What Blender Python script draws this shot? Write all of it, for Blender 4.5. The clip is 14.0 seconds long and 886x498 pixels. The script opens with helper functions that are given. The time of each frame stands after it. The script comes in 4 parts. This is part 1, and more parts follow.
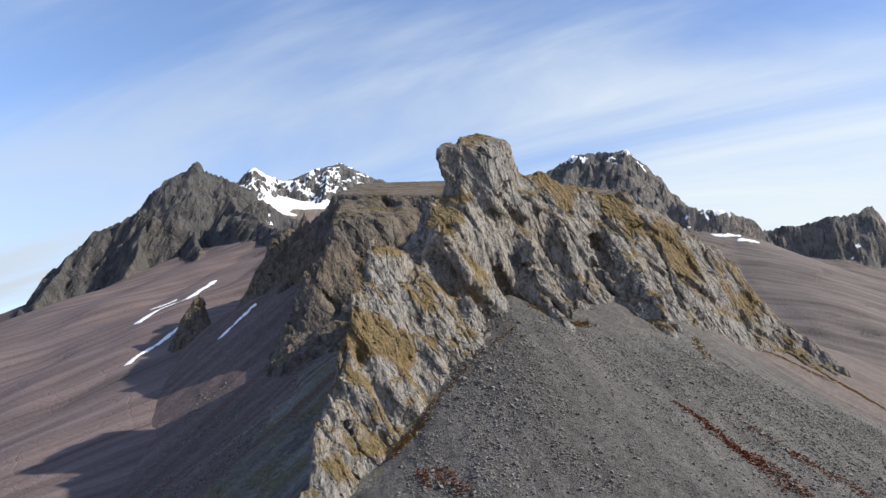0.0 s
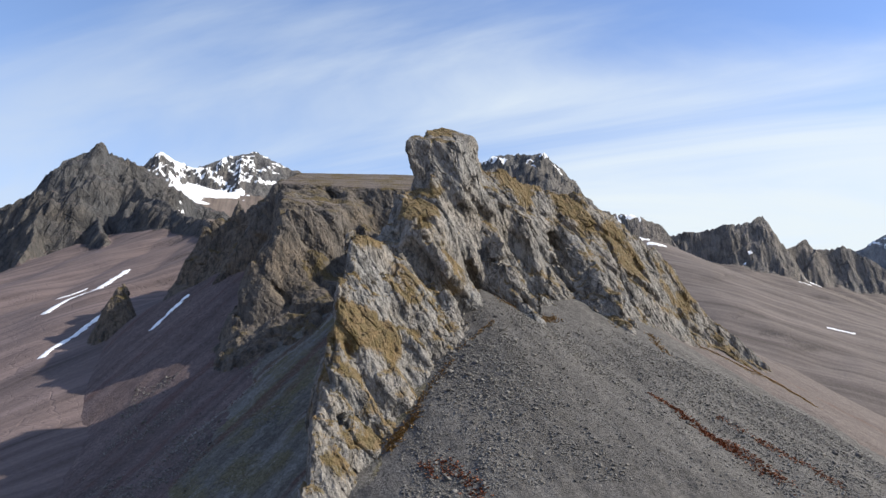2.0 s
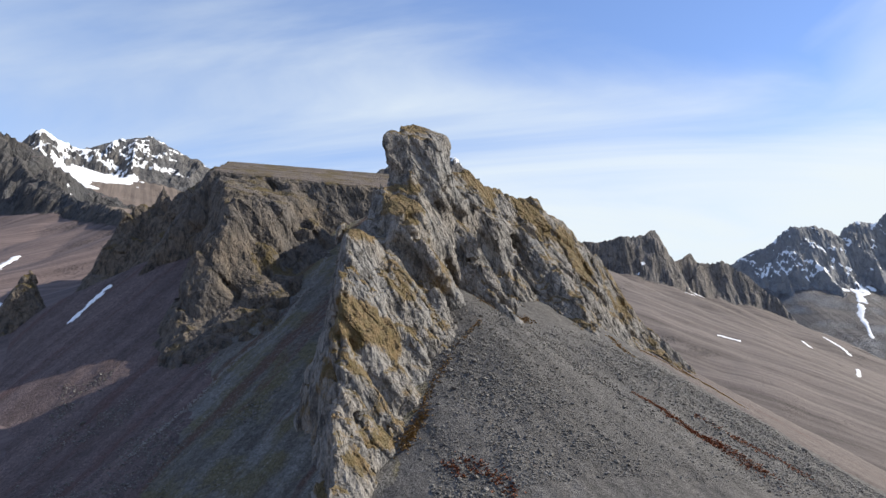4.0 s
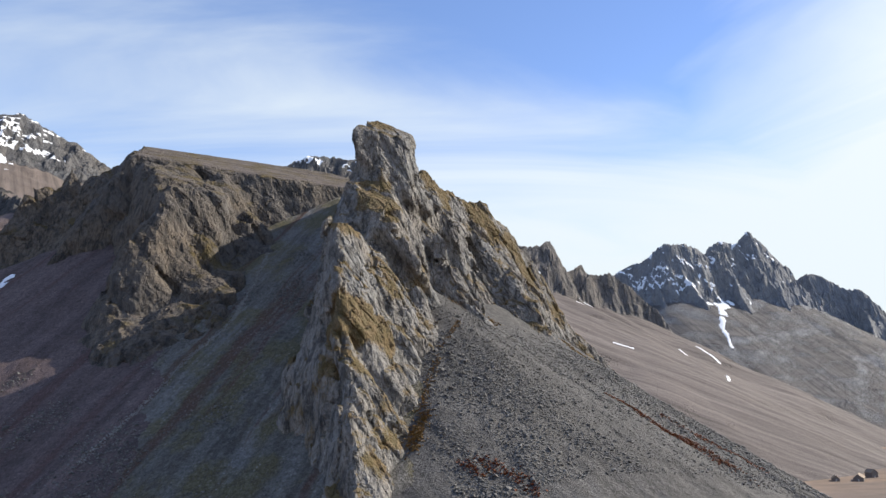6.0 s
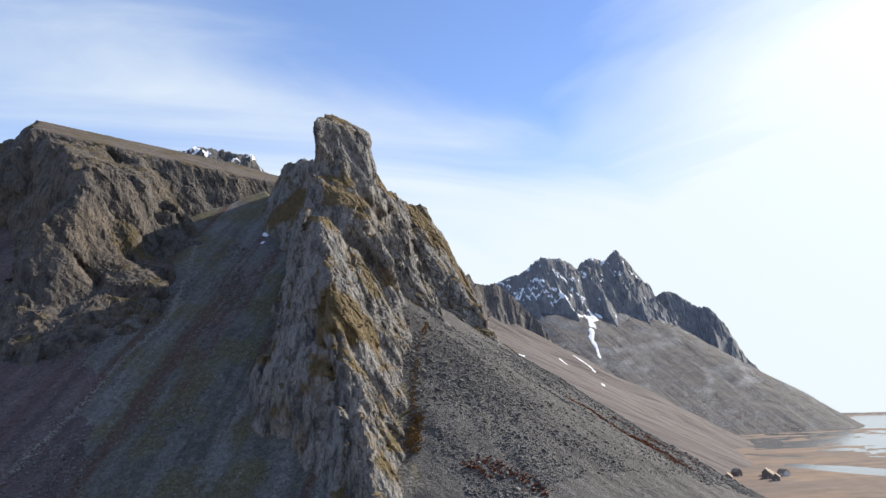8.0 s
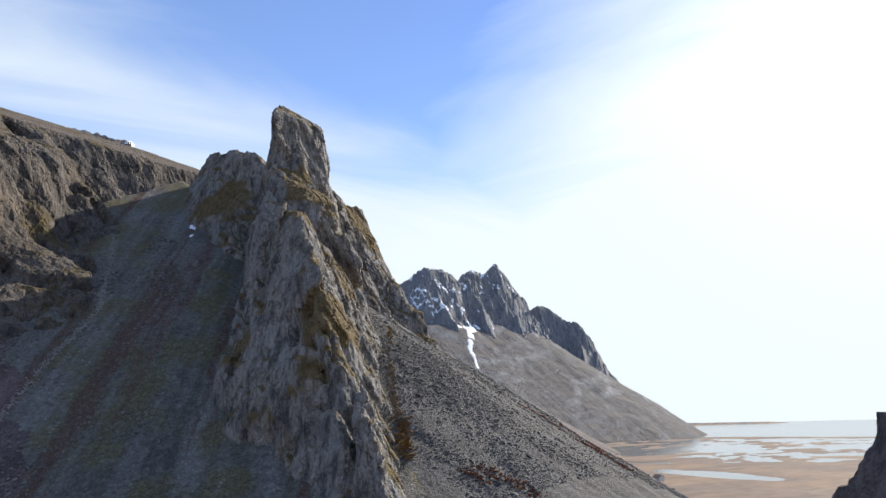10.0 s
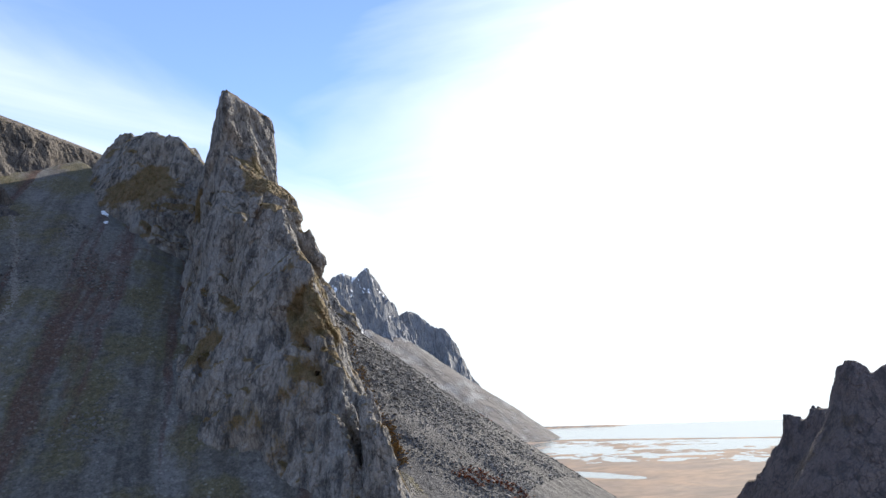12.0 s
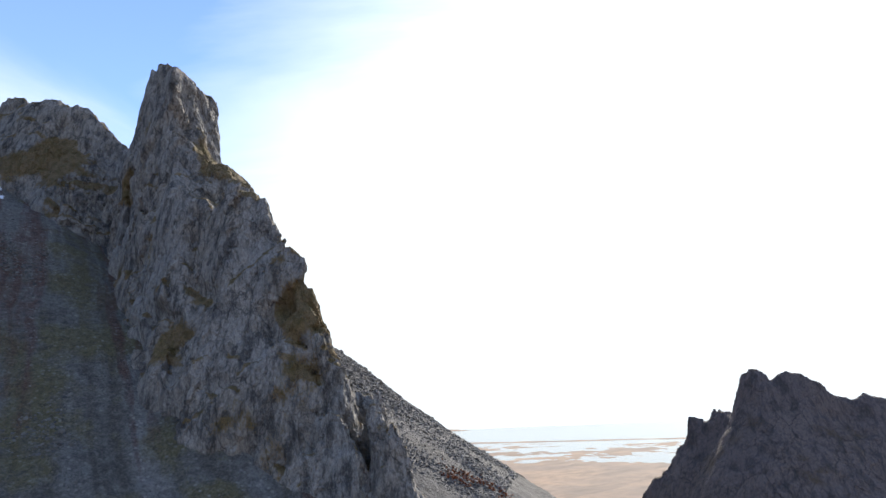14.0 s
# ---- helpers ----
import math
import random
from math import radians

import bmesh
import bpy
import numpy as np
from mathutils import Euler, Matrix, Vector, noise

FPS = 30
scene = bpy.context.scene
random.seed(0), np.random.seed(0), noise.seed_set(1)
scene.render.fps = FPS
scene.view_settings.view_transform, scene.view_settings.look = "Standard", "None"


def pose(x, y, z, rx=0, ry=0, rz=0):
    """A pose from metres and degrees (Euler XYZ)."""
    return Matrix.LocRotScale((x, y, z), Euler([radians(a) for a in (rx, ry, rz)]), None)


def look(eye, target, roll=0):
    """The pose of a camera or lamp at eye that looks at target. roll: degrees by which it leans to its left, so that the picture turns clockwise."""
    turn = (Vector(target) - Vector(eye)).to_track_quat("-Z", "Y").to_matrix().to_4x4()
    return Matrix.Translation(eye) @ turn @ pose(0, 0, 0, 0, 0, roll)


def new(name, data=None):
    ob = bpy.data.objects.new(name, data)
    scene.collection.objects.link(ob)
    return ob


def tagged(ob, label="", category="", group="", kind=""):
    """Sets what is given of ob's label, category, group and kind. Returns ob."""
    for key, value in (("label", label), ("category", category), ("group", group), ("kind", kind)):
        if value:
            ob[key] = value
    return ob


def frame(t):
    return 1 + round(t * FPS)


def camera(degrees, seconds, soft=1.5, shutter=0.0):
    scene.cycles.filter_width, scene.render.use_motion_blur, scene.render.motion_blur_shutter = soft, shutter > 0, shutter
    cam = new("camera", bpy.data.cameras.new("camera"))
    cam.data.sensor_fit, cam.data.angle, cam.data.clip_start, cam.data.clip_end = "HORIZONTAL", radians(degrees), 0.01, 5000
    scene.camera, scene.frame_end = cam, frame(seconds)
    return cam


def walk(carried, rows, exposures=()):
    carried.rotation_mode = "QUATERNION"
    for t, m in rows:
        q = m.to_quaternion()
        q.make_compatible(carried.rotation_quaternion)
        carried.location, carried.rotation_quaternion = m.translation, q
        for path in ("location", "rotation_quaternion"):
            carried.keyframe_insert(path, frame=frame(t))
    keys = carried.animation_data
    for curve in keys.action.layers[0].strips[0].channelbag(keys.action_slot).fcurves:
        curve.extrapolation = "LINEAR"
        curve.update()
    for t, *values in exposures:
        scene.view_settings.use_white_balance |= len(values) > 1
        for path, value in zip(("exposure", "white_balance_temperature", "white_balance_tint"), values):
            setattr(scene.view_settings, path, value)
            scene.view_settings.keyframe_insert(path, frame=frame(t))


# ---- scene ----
cam = camera(68.9, 14.0)
PATH = [
    (0, (0.136, 0.063, 84.035), (0.15, 1.996, 84.55), -1.2),
    (0.5, (-5.922, 0.173, 83.789), (-5.873, 2.106, 84.3), -1.3),
    (1, (-13.25, 0.714, 83.582), (-13.132, 2.645, 84.09), -1.4),
    (1.5, (-22.855, 1.949, 83.463), (-22.632, 3.871, 83.966), -1.6),
    (2, (-33.548, 3.997, 83.419), (-33.242, 5.91, 83.917), -1.7),
    (2.5, (-44.717, 6.597, 83.545), (-44.33, 8.496, 84.04), -1.8),
    (3, (-55.895, 9.791, 83.646), (-55.423, 11.671, 84.139), -1.8),
    (5.5, (-106.962, 32.383, 83.157), (-106.082, 34.109, 83.654), -2.0),
    (6, (-116.518, 38.336, 83.031), (-115.555, 40.016, 83.528), -2.1),
    (6.5, (-125.826, 44.998, 82.965), (-124.78, 46.628, 83.464), -2.1),
    (7, (-134.518, 51.882, 82.91), (-133.392, 53.458, 83.41), -2.1),
    (7.5, (-142.885, 58.867, 82.864), (-141.681, 60.383, 83.365), -2.2),
    (8, (-150.769, 66.28, 82.82), (-149.49, 67.733, 83.323), -2.2),
    (10.5, (-183.237, 106.804, 83.504), (-181.637, 107.888, 84.018), -2.1),
    (11, (-189.118, 115.957, 83.783), (-187.461, 116.952, 84.295), -2.3),
    (11.5, (-194.519, 125.705, 84.052), (-192.809, 126.606, 84.566), -2.3),
    (12, (-199.561, 135.636, 84.328), (-197.803, 136.44, 84.841), -2.3),
    (12.5, (-204.287, 145.992, 84.557), (-202.485, 146.693, 85.07), -2.3),
    (13, (-208.32, 156.75, 84.743), (-206.481, 157.344, 85.254), -2.4),
    (13.5, (-211.78, 167.821, 84.855), (-209.908, 168.304, 85.366), -2.5),
    (14, (-214.739, 179.359, 84.992), (-212.84, 179.727, 85.501), -2.4),
]
walk(cam, [(t, look(eye, target, roll)) for t, eye, target, roll in PATH], [(0, 0.5), (3, 0.5), (6, 0.54), (8, 0.56), (11, 0.72), (12.5, 0.95), (14, 0.93)])

# ---- light ----
SUN_AZ, SUN_EL = 104.0, 34.0   # bearing clockwise from +y, and height
to_sun = Vector((math.sin(radians(SUN_AZ)) * math.cos(radians(SUN_EL)), math.cos(radians(SUN_AZ)) * math.cos(radians(SUN_EL)), math.sin(radians(SUN_EL))))
sun = new("sun", bpy.data.lights.new("sun", "SUN"))
sun.data.energy, sun.data.angle, sun.data.color = 5.0, radians(0.53), (1.0, 0.92, 0.80)
sun.matrix_world = look((0, 0, 900), Vector((0, 0, 900)) - to_sun)

world = bpy.data.worlds.new("sky")
scene.world = world
world.use_nodes = True


class Nodes:
    """Short hand for building node trees."""

    def __init__(self, tree):
        self.tree = tree
        tree.nodes.clear()

    def add(self, kind, operation=None, data_type=None, blend_type=None, use_clamp=None, **values):
        node = self.tree.nodes.new(kind)
        if data_type:
            node.data_type = data_type
        if blend_type:
            node.blend_type = blend_type
        if operation:
            node.operation = operation
        if use_clamp is not None:
            node.use_clamp = use_clamp
        for key, value in values.items():
            key = key[3:]
            sock = node.inputs[int(key)] if key.isdigit() else node.inputs[key.replace("_", " ")]
            if isinstance(value, bpy.types.NodeSocket):
                self.tree.links.new(value, sock)
            else:
                sock.default_value = value
        return node

    def math(self, op, a, b=0.0, c=0.0, clamp=False):
        return self.add("ShaderNodeMath", operation=op, use_clamp=clamp, in_0=a, in_1=b, in_2=c).outputs[0]

    def vec(self, op, a, b=(0, 0, 0)):
        node = self.add("ShaderNodeVectorMath", operation=op, in_0=a, in_1=b)
        return node.outputs["Value"] if op in ("DOT_PRODUCT", "LENGTH") else node.outputs["Vector"]

    def noise(self, vector, scale, detail=4.0, rough=0.55, dist=0.0):
        return self.add("ShaderNodeTexNoise", in_Vector=vector, in_Scale=scale, in_Detail=detail, in_Roughness=rough, in_Distortion=dist).outputs["Fac"]

    def ramp(self, fac, stops, smooth=False):
        node = self.add("ShaderNodeValToRGB", in_Fac=fac)
        node.color_ramp.interpolation = "EASE" if smooth else "LINEAR"
        el = node.color_ramp.elements
        while len(el) < len(stops):
            el.new(0.5)
        for e, (p, c) in zip(el, stops):
            e.position, e.color = p, (c, c, c, 1) if isinstance(c, (int, float)) else (*c, 1)
        return node.outputs["Color"]

    def mix(self, fac, a, b, blend="MIX"):
        return self.add("ShaderNodeMix", data_type="RGBA", blend_type=blend, in_0=fac, in_6=a, in_7=b).outputs[2]

    def scaled(self, vector, scale, turn=(0, 0, 0)):
        return self.add("ShaderNodeMapping", in_Vector=vector, in_Scale=scale, in_Rotation=tuple(radians(a) for a in turn)).outputs[0]


w = Nodes(world.node_tree)
way = w.add("ShaderNodeTexCoord").outputs["Generated"]
sky = w.add("ShaderNodeTexSky")
sky.sky_type, sky.sun_disc, sky.sun_elevation, sky.sun_rotation = "NISHITA", False, radians(SUN_EL), radians(SUN_AZ)
sky.altitude, sky.air_density, sky.dust_density, sky.ozone_density = 100, 1.0, 0.12, 2.5
blue = w.mix(1.0, sky.outputs["Color"], (1.22, 1.17, 1.22, 1), "MULTIPLY")
# thin high cloud, drawn on a flat sheet far above
split = w.add("ShaderNodeSeparateXYZ", in_0=way)
up = w.math("ADD", w.math("MAXIMUM", split.outputs[2], 0.0), 0.22)
sheet = w.add("ShaderNodeCombineXYZ", in_0=w.math("DIVIDE", split.outputs[0], up), in_1=w.math("DIVIDE", split.outputs[1], up)).outputs[0]
turned = w.scaled(sheet, (1, 1, 1), (0, 0, -158))
streak = w.noise(w.scaled(turned, (0.32, 1.5, 1)), 1.25, 8, 0.55, 0.9)
broad = w.noise(w.scaled(turned, (0.5, 0.9, 1)), 0.75, 3, 0.5, 0.5)
low = w.math("SUBTRACT", 1.0, w.math("MULTIPLY", split.outputs[2], 2.0), clamp=True)
cover = w.math("ADD", w.math("MULTIPLY", streak, 1.2), w.math("MULTIPLY", broad, 0.8))
cover = w.math("ADD", cover, w.math("MULTIPLY", w.math("POWER", low, 1.2), 0.72))
# the cloud bank is thickest a little north of the sun
bank = Vector((0.816, -0.115, 0.566))
toward = w.vec("DOT_PRODUCT", w.vec("NORMALIZE", way), tuple(bank))
near_sun = w.math("MAXIMUM", toward, 0.0)
cover = w.math("ADD", cover, w.math("MULTIPLY", w.math("MULTIPLY", near_sun, low), 0.8))
cover = w.ramp(w.math("MULTIPLY", w.math("SUBTRACT", cover, 0.98), 1.75), ((0.0, 0.0), (1.0, 1.0)), True)
glow = w.math("ADD", w.math("MULTIPLY", w.math("POWER", near_sun, 3.0), 0.1), w.math("MULTIPLY", w.math("POWER", near_sun, 16.0), 1.5))
bright = w.ramp(w.math("MULTIPLY_ADD", toward, 0.5, 0.5), ((0.1, (2.5, 2.8, 3.2)), (0.62, (3.9, 4.3, 4.55))))
white = w.mix(1.0, bright, w.add("ShaderNodeCombineColor", in_0=glow, in_1=glow, in_2=glow).outputs[0], "ADD")
across = w.noise(w.scaled(w.scaled(sheet, (1, 1, 1), (0, 0, -102)), (0.35, 1.6, 1)), 1.1, 7, 0.55, 0.8)
veil = w.math("ADD", near_sun, w.math("MULTIPLY", w.math("SUBTRACT", across, 0.5), 0.36))
veil = w.math("ADD", veil, w.math("MULTIPLY", low, 0.42))
haze = w.ramp(veil, ((0.83, 0.0), (1.05, 1.0)))
cover = w.math("MAXIMUM", cover, haze)
blue = w.mix(w.math("POWER", near_sun, 1.6), blue, w.mix(1.0, blue, (0.56, 0.62, 0.75, 1), "MULTIPLY"))
air = w.mix(cover, blue, white)
w.add("ShaderNodeOutputWorld", in_Surface=w.add("ShaderNodeBackground", in_Color=air, in_Strength=0.15).outputs[0])

# ---- materials ----
FALL_RIGHT, FALL_LEFT = -74.0, 226.0   # downhill bearings of the two slopes, degrees from +x


GROUND_TONE = 0.95   # one scale on all rock and scree colours, matching overall brightness


def surface(name, build, bump=0.4, reach=0.3, rough=0.92):
    """A matt material; build returns its colour and its height."""
    m = bpy.data.materials.new(name)
    m.use_nodes = True
    n = Nodes(m.node_tree)
    at = n.add("ShaderNodeTexCoord").outputs["Object"]
    colour, height = build(n, at)
    relief = n.add("ShaderNodeBump", in_Strength=bump, in_Distance=reach, in_Height=height).outputs[0]
    shader = n.add("ShaderNodeBsdfPrincipled", in_Base_Color=colour, in_Roughness=rough, in_Normal=relief)
    shader.inputs["Specular IOR Level"].default_value = 0.25
    n.add("ShaderNodeOutputMaterial", in_Surface=shader.outputs[0])
    return m


def rock_colours(grey, warm, dark, moss, grass, moss_from, moss_to, scale=1.0, gravel=None, gravel_from=0.75, fall=0):
    grey, warm, dark, moss, grass = [tuple(GROUND_TONE * c for c in colour) for colour in (grey, warm, dark, moss, grass)]
    gravel = gravel and tuple(GROUND_TONE * c for c in gravel)

    def build(n, at):
        big = n.noise(at, 0.035 * scale, 5, 0.6)
        mid = n.noise(n.scaled(at, (1, 1, 0.45)), 0.22 * scale, 6, 0.65, 0.4)
        fine = n.noise(n.scaled(at, (1, 1, 0.5)), 1.4 * scale, 5, 0.7)
        base = n.mix(n.ramp(big, ((0.38, 0), (0.62, 1))), (*grey, 1), (*warm, 1))
        base = n.mix(n.ramp(mid, ((0.38, 0.85), (0.52, 0.0))), base, (*dark, 1))
        base = n.mix(n.math("MULTIPLY", n.ramp(fine, ((0.5, 0), (0.75, 1))), 0.45), base, tuple(min(1, c * 1.75) for c in grey) + (1,))
        base = n.mix(n.math("MULTIPLY", n.ramp(fine, ((0.25, 1), (0.45, 0))), 0.5), base, (*dark, 1))
        speck = n.noise(n.scaled(at, (1, 1, 0.6)), 3.6 * scale, 6, 0.78)
        stain = n.noise(n.scaled(at, (1, 1, 0.3), (10, -22, 0)), 0.62 * scale, 5, 0.7, 0.6)
        base = n.mix(n.math("MULTIPLY", n.ramp(stain, ((0.36, 1), (0.5, 0))), 0.62), base, (*dark, 1))
        base = n.mix(n.math("MULTIPLY", n.ramp(speck, ((0.34, 1), (0.5, 0))), 0.6), base, (*dark, 1))
        base = n.mix(n.math("MULTIPLY", n.ramp(speck, ((0.54, 0), (0.7, 1))), 0.4), base, tuple(min(1, c * 1.7) for c in warm) + (1,))
        bent = n.vec("ADD", n.scaled(at, (1, 1, 0.38), (14, -18, 0)), n.vec("MULTIPLY", n.add("ShaderNodeTexNoise", in_Vector=at, in_Scale=0.5 * scale, in_Detail=3.0).outputs["Color"], (2.2 / scale, 2.2 / scale, 2.2 / scale)))
        cracks = None
        for size, wide in ((0.13, 0.03), (0.42, 0.045)):
            cell = n.add("ShaderNodeTexVoronoi", in_Vector=bent, in_Scale=size * scale)
            cell.feature = "DISTANCE_TO_EDGE"
            line = n.ramp(cell.outputs["Distance"], ((0.0, 0.0), (wide, 1.0)))
            cracks = line if cracks is None else n.math("MULTIPLY", cracks, n.math("ADD", n.math("MULTIPLY", line, 0.6), 0.4))
        base = n.mix(n.math("MULTIPLY", n.math("SUBTRACT", 1.0, cracks), n.ramp(big, ((0.4, 0.15), (0.6, 0.75)))), base, tuple(c * 0.7 for c in dark) + (1,))
        flat = n.add("ShaderNodeSeparateXYZ", in_0=n.add("ShaderNodeNewGeometry").outputs["Normal"]).outputs[2]
        patch = n.noise(at, 0.06 * scale, 4, 0.65)
        grown = n.add("ShaderNodeAttribute")
        grown.attribute_name = "growth"
        edge = n.math("ADD", grown.outputs["Fac"], n.math("ADD", n.math("MULTIPLY", n.math("SUBTRACT", patch, 0.5), 0.5), n.math("ADD", n.math("MULTIPLY", n.math("SUBTRACT", fine, 0.5), 0.8), n.math("MULTIPLY", n.math("SUBTRACT", speck, 0.5), 0.9))))
        bare = 1.0
        if gravel:
            on = n.ramp(n.math("ADD", flat, n.math("MULTIPLY", n.math("SUBTRACT", fine, 0.5), 0.25)), ((gravel_from, 0), (gravel_from + 0.08, 1)))
            lines = n.noise(n.scaled(n.scaled(at, (1, 1, 1), (0, 0, -fall)), (0.012, 0.3, 0.012)), 0.28, 6, 0.62, 0.3)
            lines = n.ramp(n.math("ADD", lines, n.math("MULTIPLY", n.math("SUBTRACT", fine, 0.5), 0.3)), ((0.3, 0), (0.7, 1)))
            bare = n.math("SUBTRACT", 1.0, n.math("MULTIPLY", on, 0.85))
            base = n.mix(on, base, n.mix(lines, (*[c * 0.52 for c in gravel], 1), (*[c * 1.45 for c in gravel], 1)))
        green = n.mix(n.ramp(n.noise(at, 0.3 * scale, 3), ((0.4, 0), (0.6, 1))), (*moss, 1), (*grass, 1))
        green = n.mix(n.ramp(speck, ((0.4, 0.85), (0.6, 0.0))), green, tuple(c * 0.4 for c in moss) + (1,))
        on = n.ramp(edge, ((moss_from, 0), (moss_to, 1)))
        return n.mix(n.math("MULTIPLY", on, 0.85), base, green), n.math("MULTIPLY", bare, n.math("ADD", n.math("ADD", mid, n.math("MULTIPLY", fine, 0.6)), n.math("MULTIPLY", cracks, 0.5)))
    return build


CRAG = surface("lichen_crag", rock_colours((0.246, 0.240, 0.230), (0.272, 0.243, 0.210), (0.040, 0.038, 0.037), (0.132, 0.094, 0.027), (0.225, 0.148, 0.066), 0.30, 0.46), 0.9, 0.6)
CRAG_LEFT = surface("brown_crag", rock_colours((0.122, 0.110, 0.100), (0.155, 0.125, 0.095), (0.032, 0.030, 0.029), (0.10, 0.075, 0.025), (0.15, 0.11, 0.045), 0.5, 0.8, 0.7, (0.130, 0.104, 0.088), 0.80), 0.9, 0.8)
# raised and tinted purple, so haze before this crag sits in its colour
CRAG_RIGHT = surface("hazed_dark_crag", rock_colours((0.15, 0.122, 0.118), (0.165, 0.128, 0.112), (0.06, 0.053, 0.053), (0.12, 0.085, 0.05), (0.13, 0.09, 0.05), 0.6, 0.9), 0.9, 0.8)
PEAK = surface("dark_peak", rock_colours((0.125, 0.126, 0.131), (0.15, 0.136, 0.122), (0.048, 0.049, 0.054), (0.15, 0.125, 0.10), (0.17, 0.14, 0.11), 2.0, 2.2, 0.22, (0.135, 0.108, 0.092), 0.72, -82), 0.8, 4.0)
PEAK_LEFT = surface("dark_left_peak", rock_colours((0.078, 0.079, 0.083), (0.10, 0.088, 0.076), (0.024, 0.025, 0.028), (0.15, 0.125, 0.10), (0.17, 0.14, 0.11), 2.0, 2.2, 0.22, (0.128, 0.097, 0.092), 0.72, 216), 0.8, 4.0)


TOWER = surface("grey_brown_basalt", rock_colours((0.17, 0.158, 0.15), (0.185, 0.16, 0.14), (0.07, 0.066, 0.064), (0.15, 0.125, 0.10), (0.17, 0.14, 0.11), 2.0, 2.2, 0.25, (0.118, 0.099, 0.092), 0.72, -47), 0.8, 4.0)
# far range: rock tones lifted and blued, putting distance haze into the colour
HAZED_GABBRO = surface("hazed_gabbro", rock_colours((0.225, 0.228, 0.24), (0.24, 0.235, 0.228), (0.15, 0.154, 0.166), (0.15, 0.125, 0.10), (0.17, 0.14, 0.11), 2.0, 2.2, 0.14, (0.112, 0.102, 0.098), 0.76, -112), 0.7, 5.0)


def scree_colours(pale, dark, rust, green, fall, rust_from, green_from, lane=0.13):
    """Loose slope: stony lanes down the fall line, mottled with moss and rust-brown growth, single stones standing out."""
    pale, dark, rust, green = [tuple(GROUND_TONE * c for c in colour) for colour in (pale, dark, rust, green)]

    def build(n, at):
        grit = n.noise(at, 1.6, 5, 0.75)
        mottle = n.noise(at, 0.11, 7, 0.68)
        clump = n.noise(at, 0.5, 6, 0.8)
        stone = n.add("ShaderNodeTexVoronoi", in_Vector=at, in_Scale=0.9)
        sway = n.vec("MULTIPLY", n.add("ShaderNodeTexNoise", in_Vector=at, in_Scale=0.03, in_Detail=4.0).outputs["Color"], (5, 5, 0))
        down = n.add("ShaderNodeMapping", in_Vector=n.vec("ADD", at, sway), in_Rotation=(0, 0, radians(-fall))).outputs[0]
        lines = n.noise(n.scaled(down, (0.005, lane, 0.004)), 1.0, 6, 0.6, 0.2)
        wide = n.noise(n.scaled(down, (0.004, 0.085, 0.003)), 1.0, 5, 0.55, 0.3)
        loose = n.math("ADD", lines, n.math("MULTIPLY", n.math("SUBTRACT", mottle, 0.5), 0.6))
        base = n.mix(n.ramp(loose, ((0.33, 0), (0.67, 1))), (*dark, 1), (*pale, 1))
        grown = n.math("SUBTRACT", n.math("ADD", n.noise(at, 0.028, 6, 0.62), n.math("MULTIPLY", n.math("SUBTRACT", mottle, 0.5), 0.55)), n.math("MULTIPLY", n.math("SUBTRACT", lines, 0.5), 0.35))
        base = n.mix(n.math("MULTIPLY", n.ramp(grown, ((green_from, 0), (green_from + 0.14, 1))), 0.85), base, (*green, 1))
        browned = n.math("ADD", wide, n.math("MULTIPLY", n.math("SUBTRACT", mottle, 0.5), 0.22))
        base = n.mix(n.math("MULTIPLY", n.ramp(browned, ((rust_from, 0), (rust_from + 0.08, 1))), 0.85), base, (*rust, 1))
        base = n.mix(n.math("MULTIPLY", n.ramp(clump, ((0.38, 1), (0.52, 0))), 0.6), base, tuple(c * 0.42 for c in dark) + (1,))
        base = n.mix(n.math("MULTIPLY", n.ramp(clump, ((0.54, 0), (0.68, 1))), 0.35), base, tuple(c * 1.45 for c in pale) + (1,))
        base = n.mix(n.math("MULTIPLY", n.ramp(grit, ((0.3, 1), (0.5, 0))), 0.55), base, tuple(c * 0.4 for c in dark) + (1,))
        base = n.mix(n.math("MULTIPLY", n.ramp(grit, ((0.52, 0), (0.75, 1))), 0.4), base, tuple(c * 1.6 for c in pale) + (1,))
        tone = n.add("ShaderNodeSeparateColor", in_0=stone.outputs["Color"]).outputs[0]
        single = n.math("MULTIPLY", n.ramp(tone, ((0.84, 0), (0.88, 1))), n.ramp(stone.outputs["Distance"], ((0.38, 1), (0.5, 0))))
        base = n.mix(n.math("MULTIPLY", n.math("MULTIPLY", single, n.ramp(loose, ((0.4, 0.2), (0.6, 1)))), 0.5), base, tuple(c * 1.6 for c in pale) + (1,))
        return base, n.math("ADD", n.math("ADD", grit, n.math("MULTIPLY", stone.outputs["Distance"], 0.6)), n.math("MULTIPLY", mottle, 1.2))
    return build


SCREE = surface("grey_scree", scree_colours((0.122, 0.116, 0.111), (0.070, 0.066, 0.063), (0.11, 0.06, 0.04), (0.085, 0.07, 0.045), FALL_RIGHT, 0.66, 0.70), 0.8, 0.5)
GULLY = surface("mossy_gully", scree_colours((0.230, 0.219, 0.203), (0.110, 0.099, 0.083), (0.112, 0.056, 0.040), (0.140, 0.119, 0.052), FALL_LEFT, 0.53, 0.46), 1.0, 0.8)
EASTSLOPE = surface("purple_brown_scree", scree_colours((0.142, 0.118, 0.110), (0.088, 0.072, 0.067), (0.105, 0.066, 0.052), (0.10, 0.085, 0.055), -47.0, 0.62, 0.76, 0.05), 0.6, 0.5)
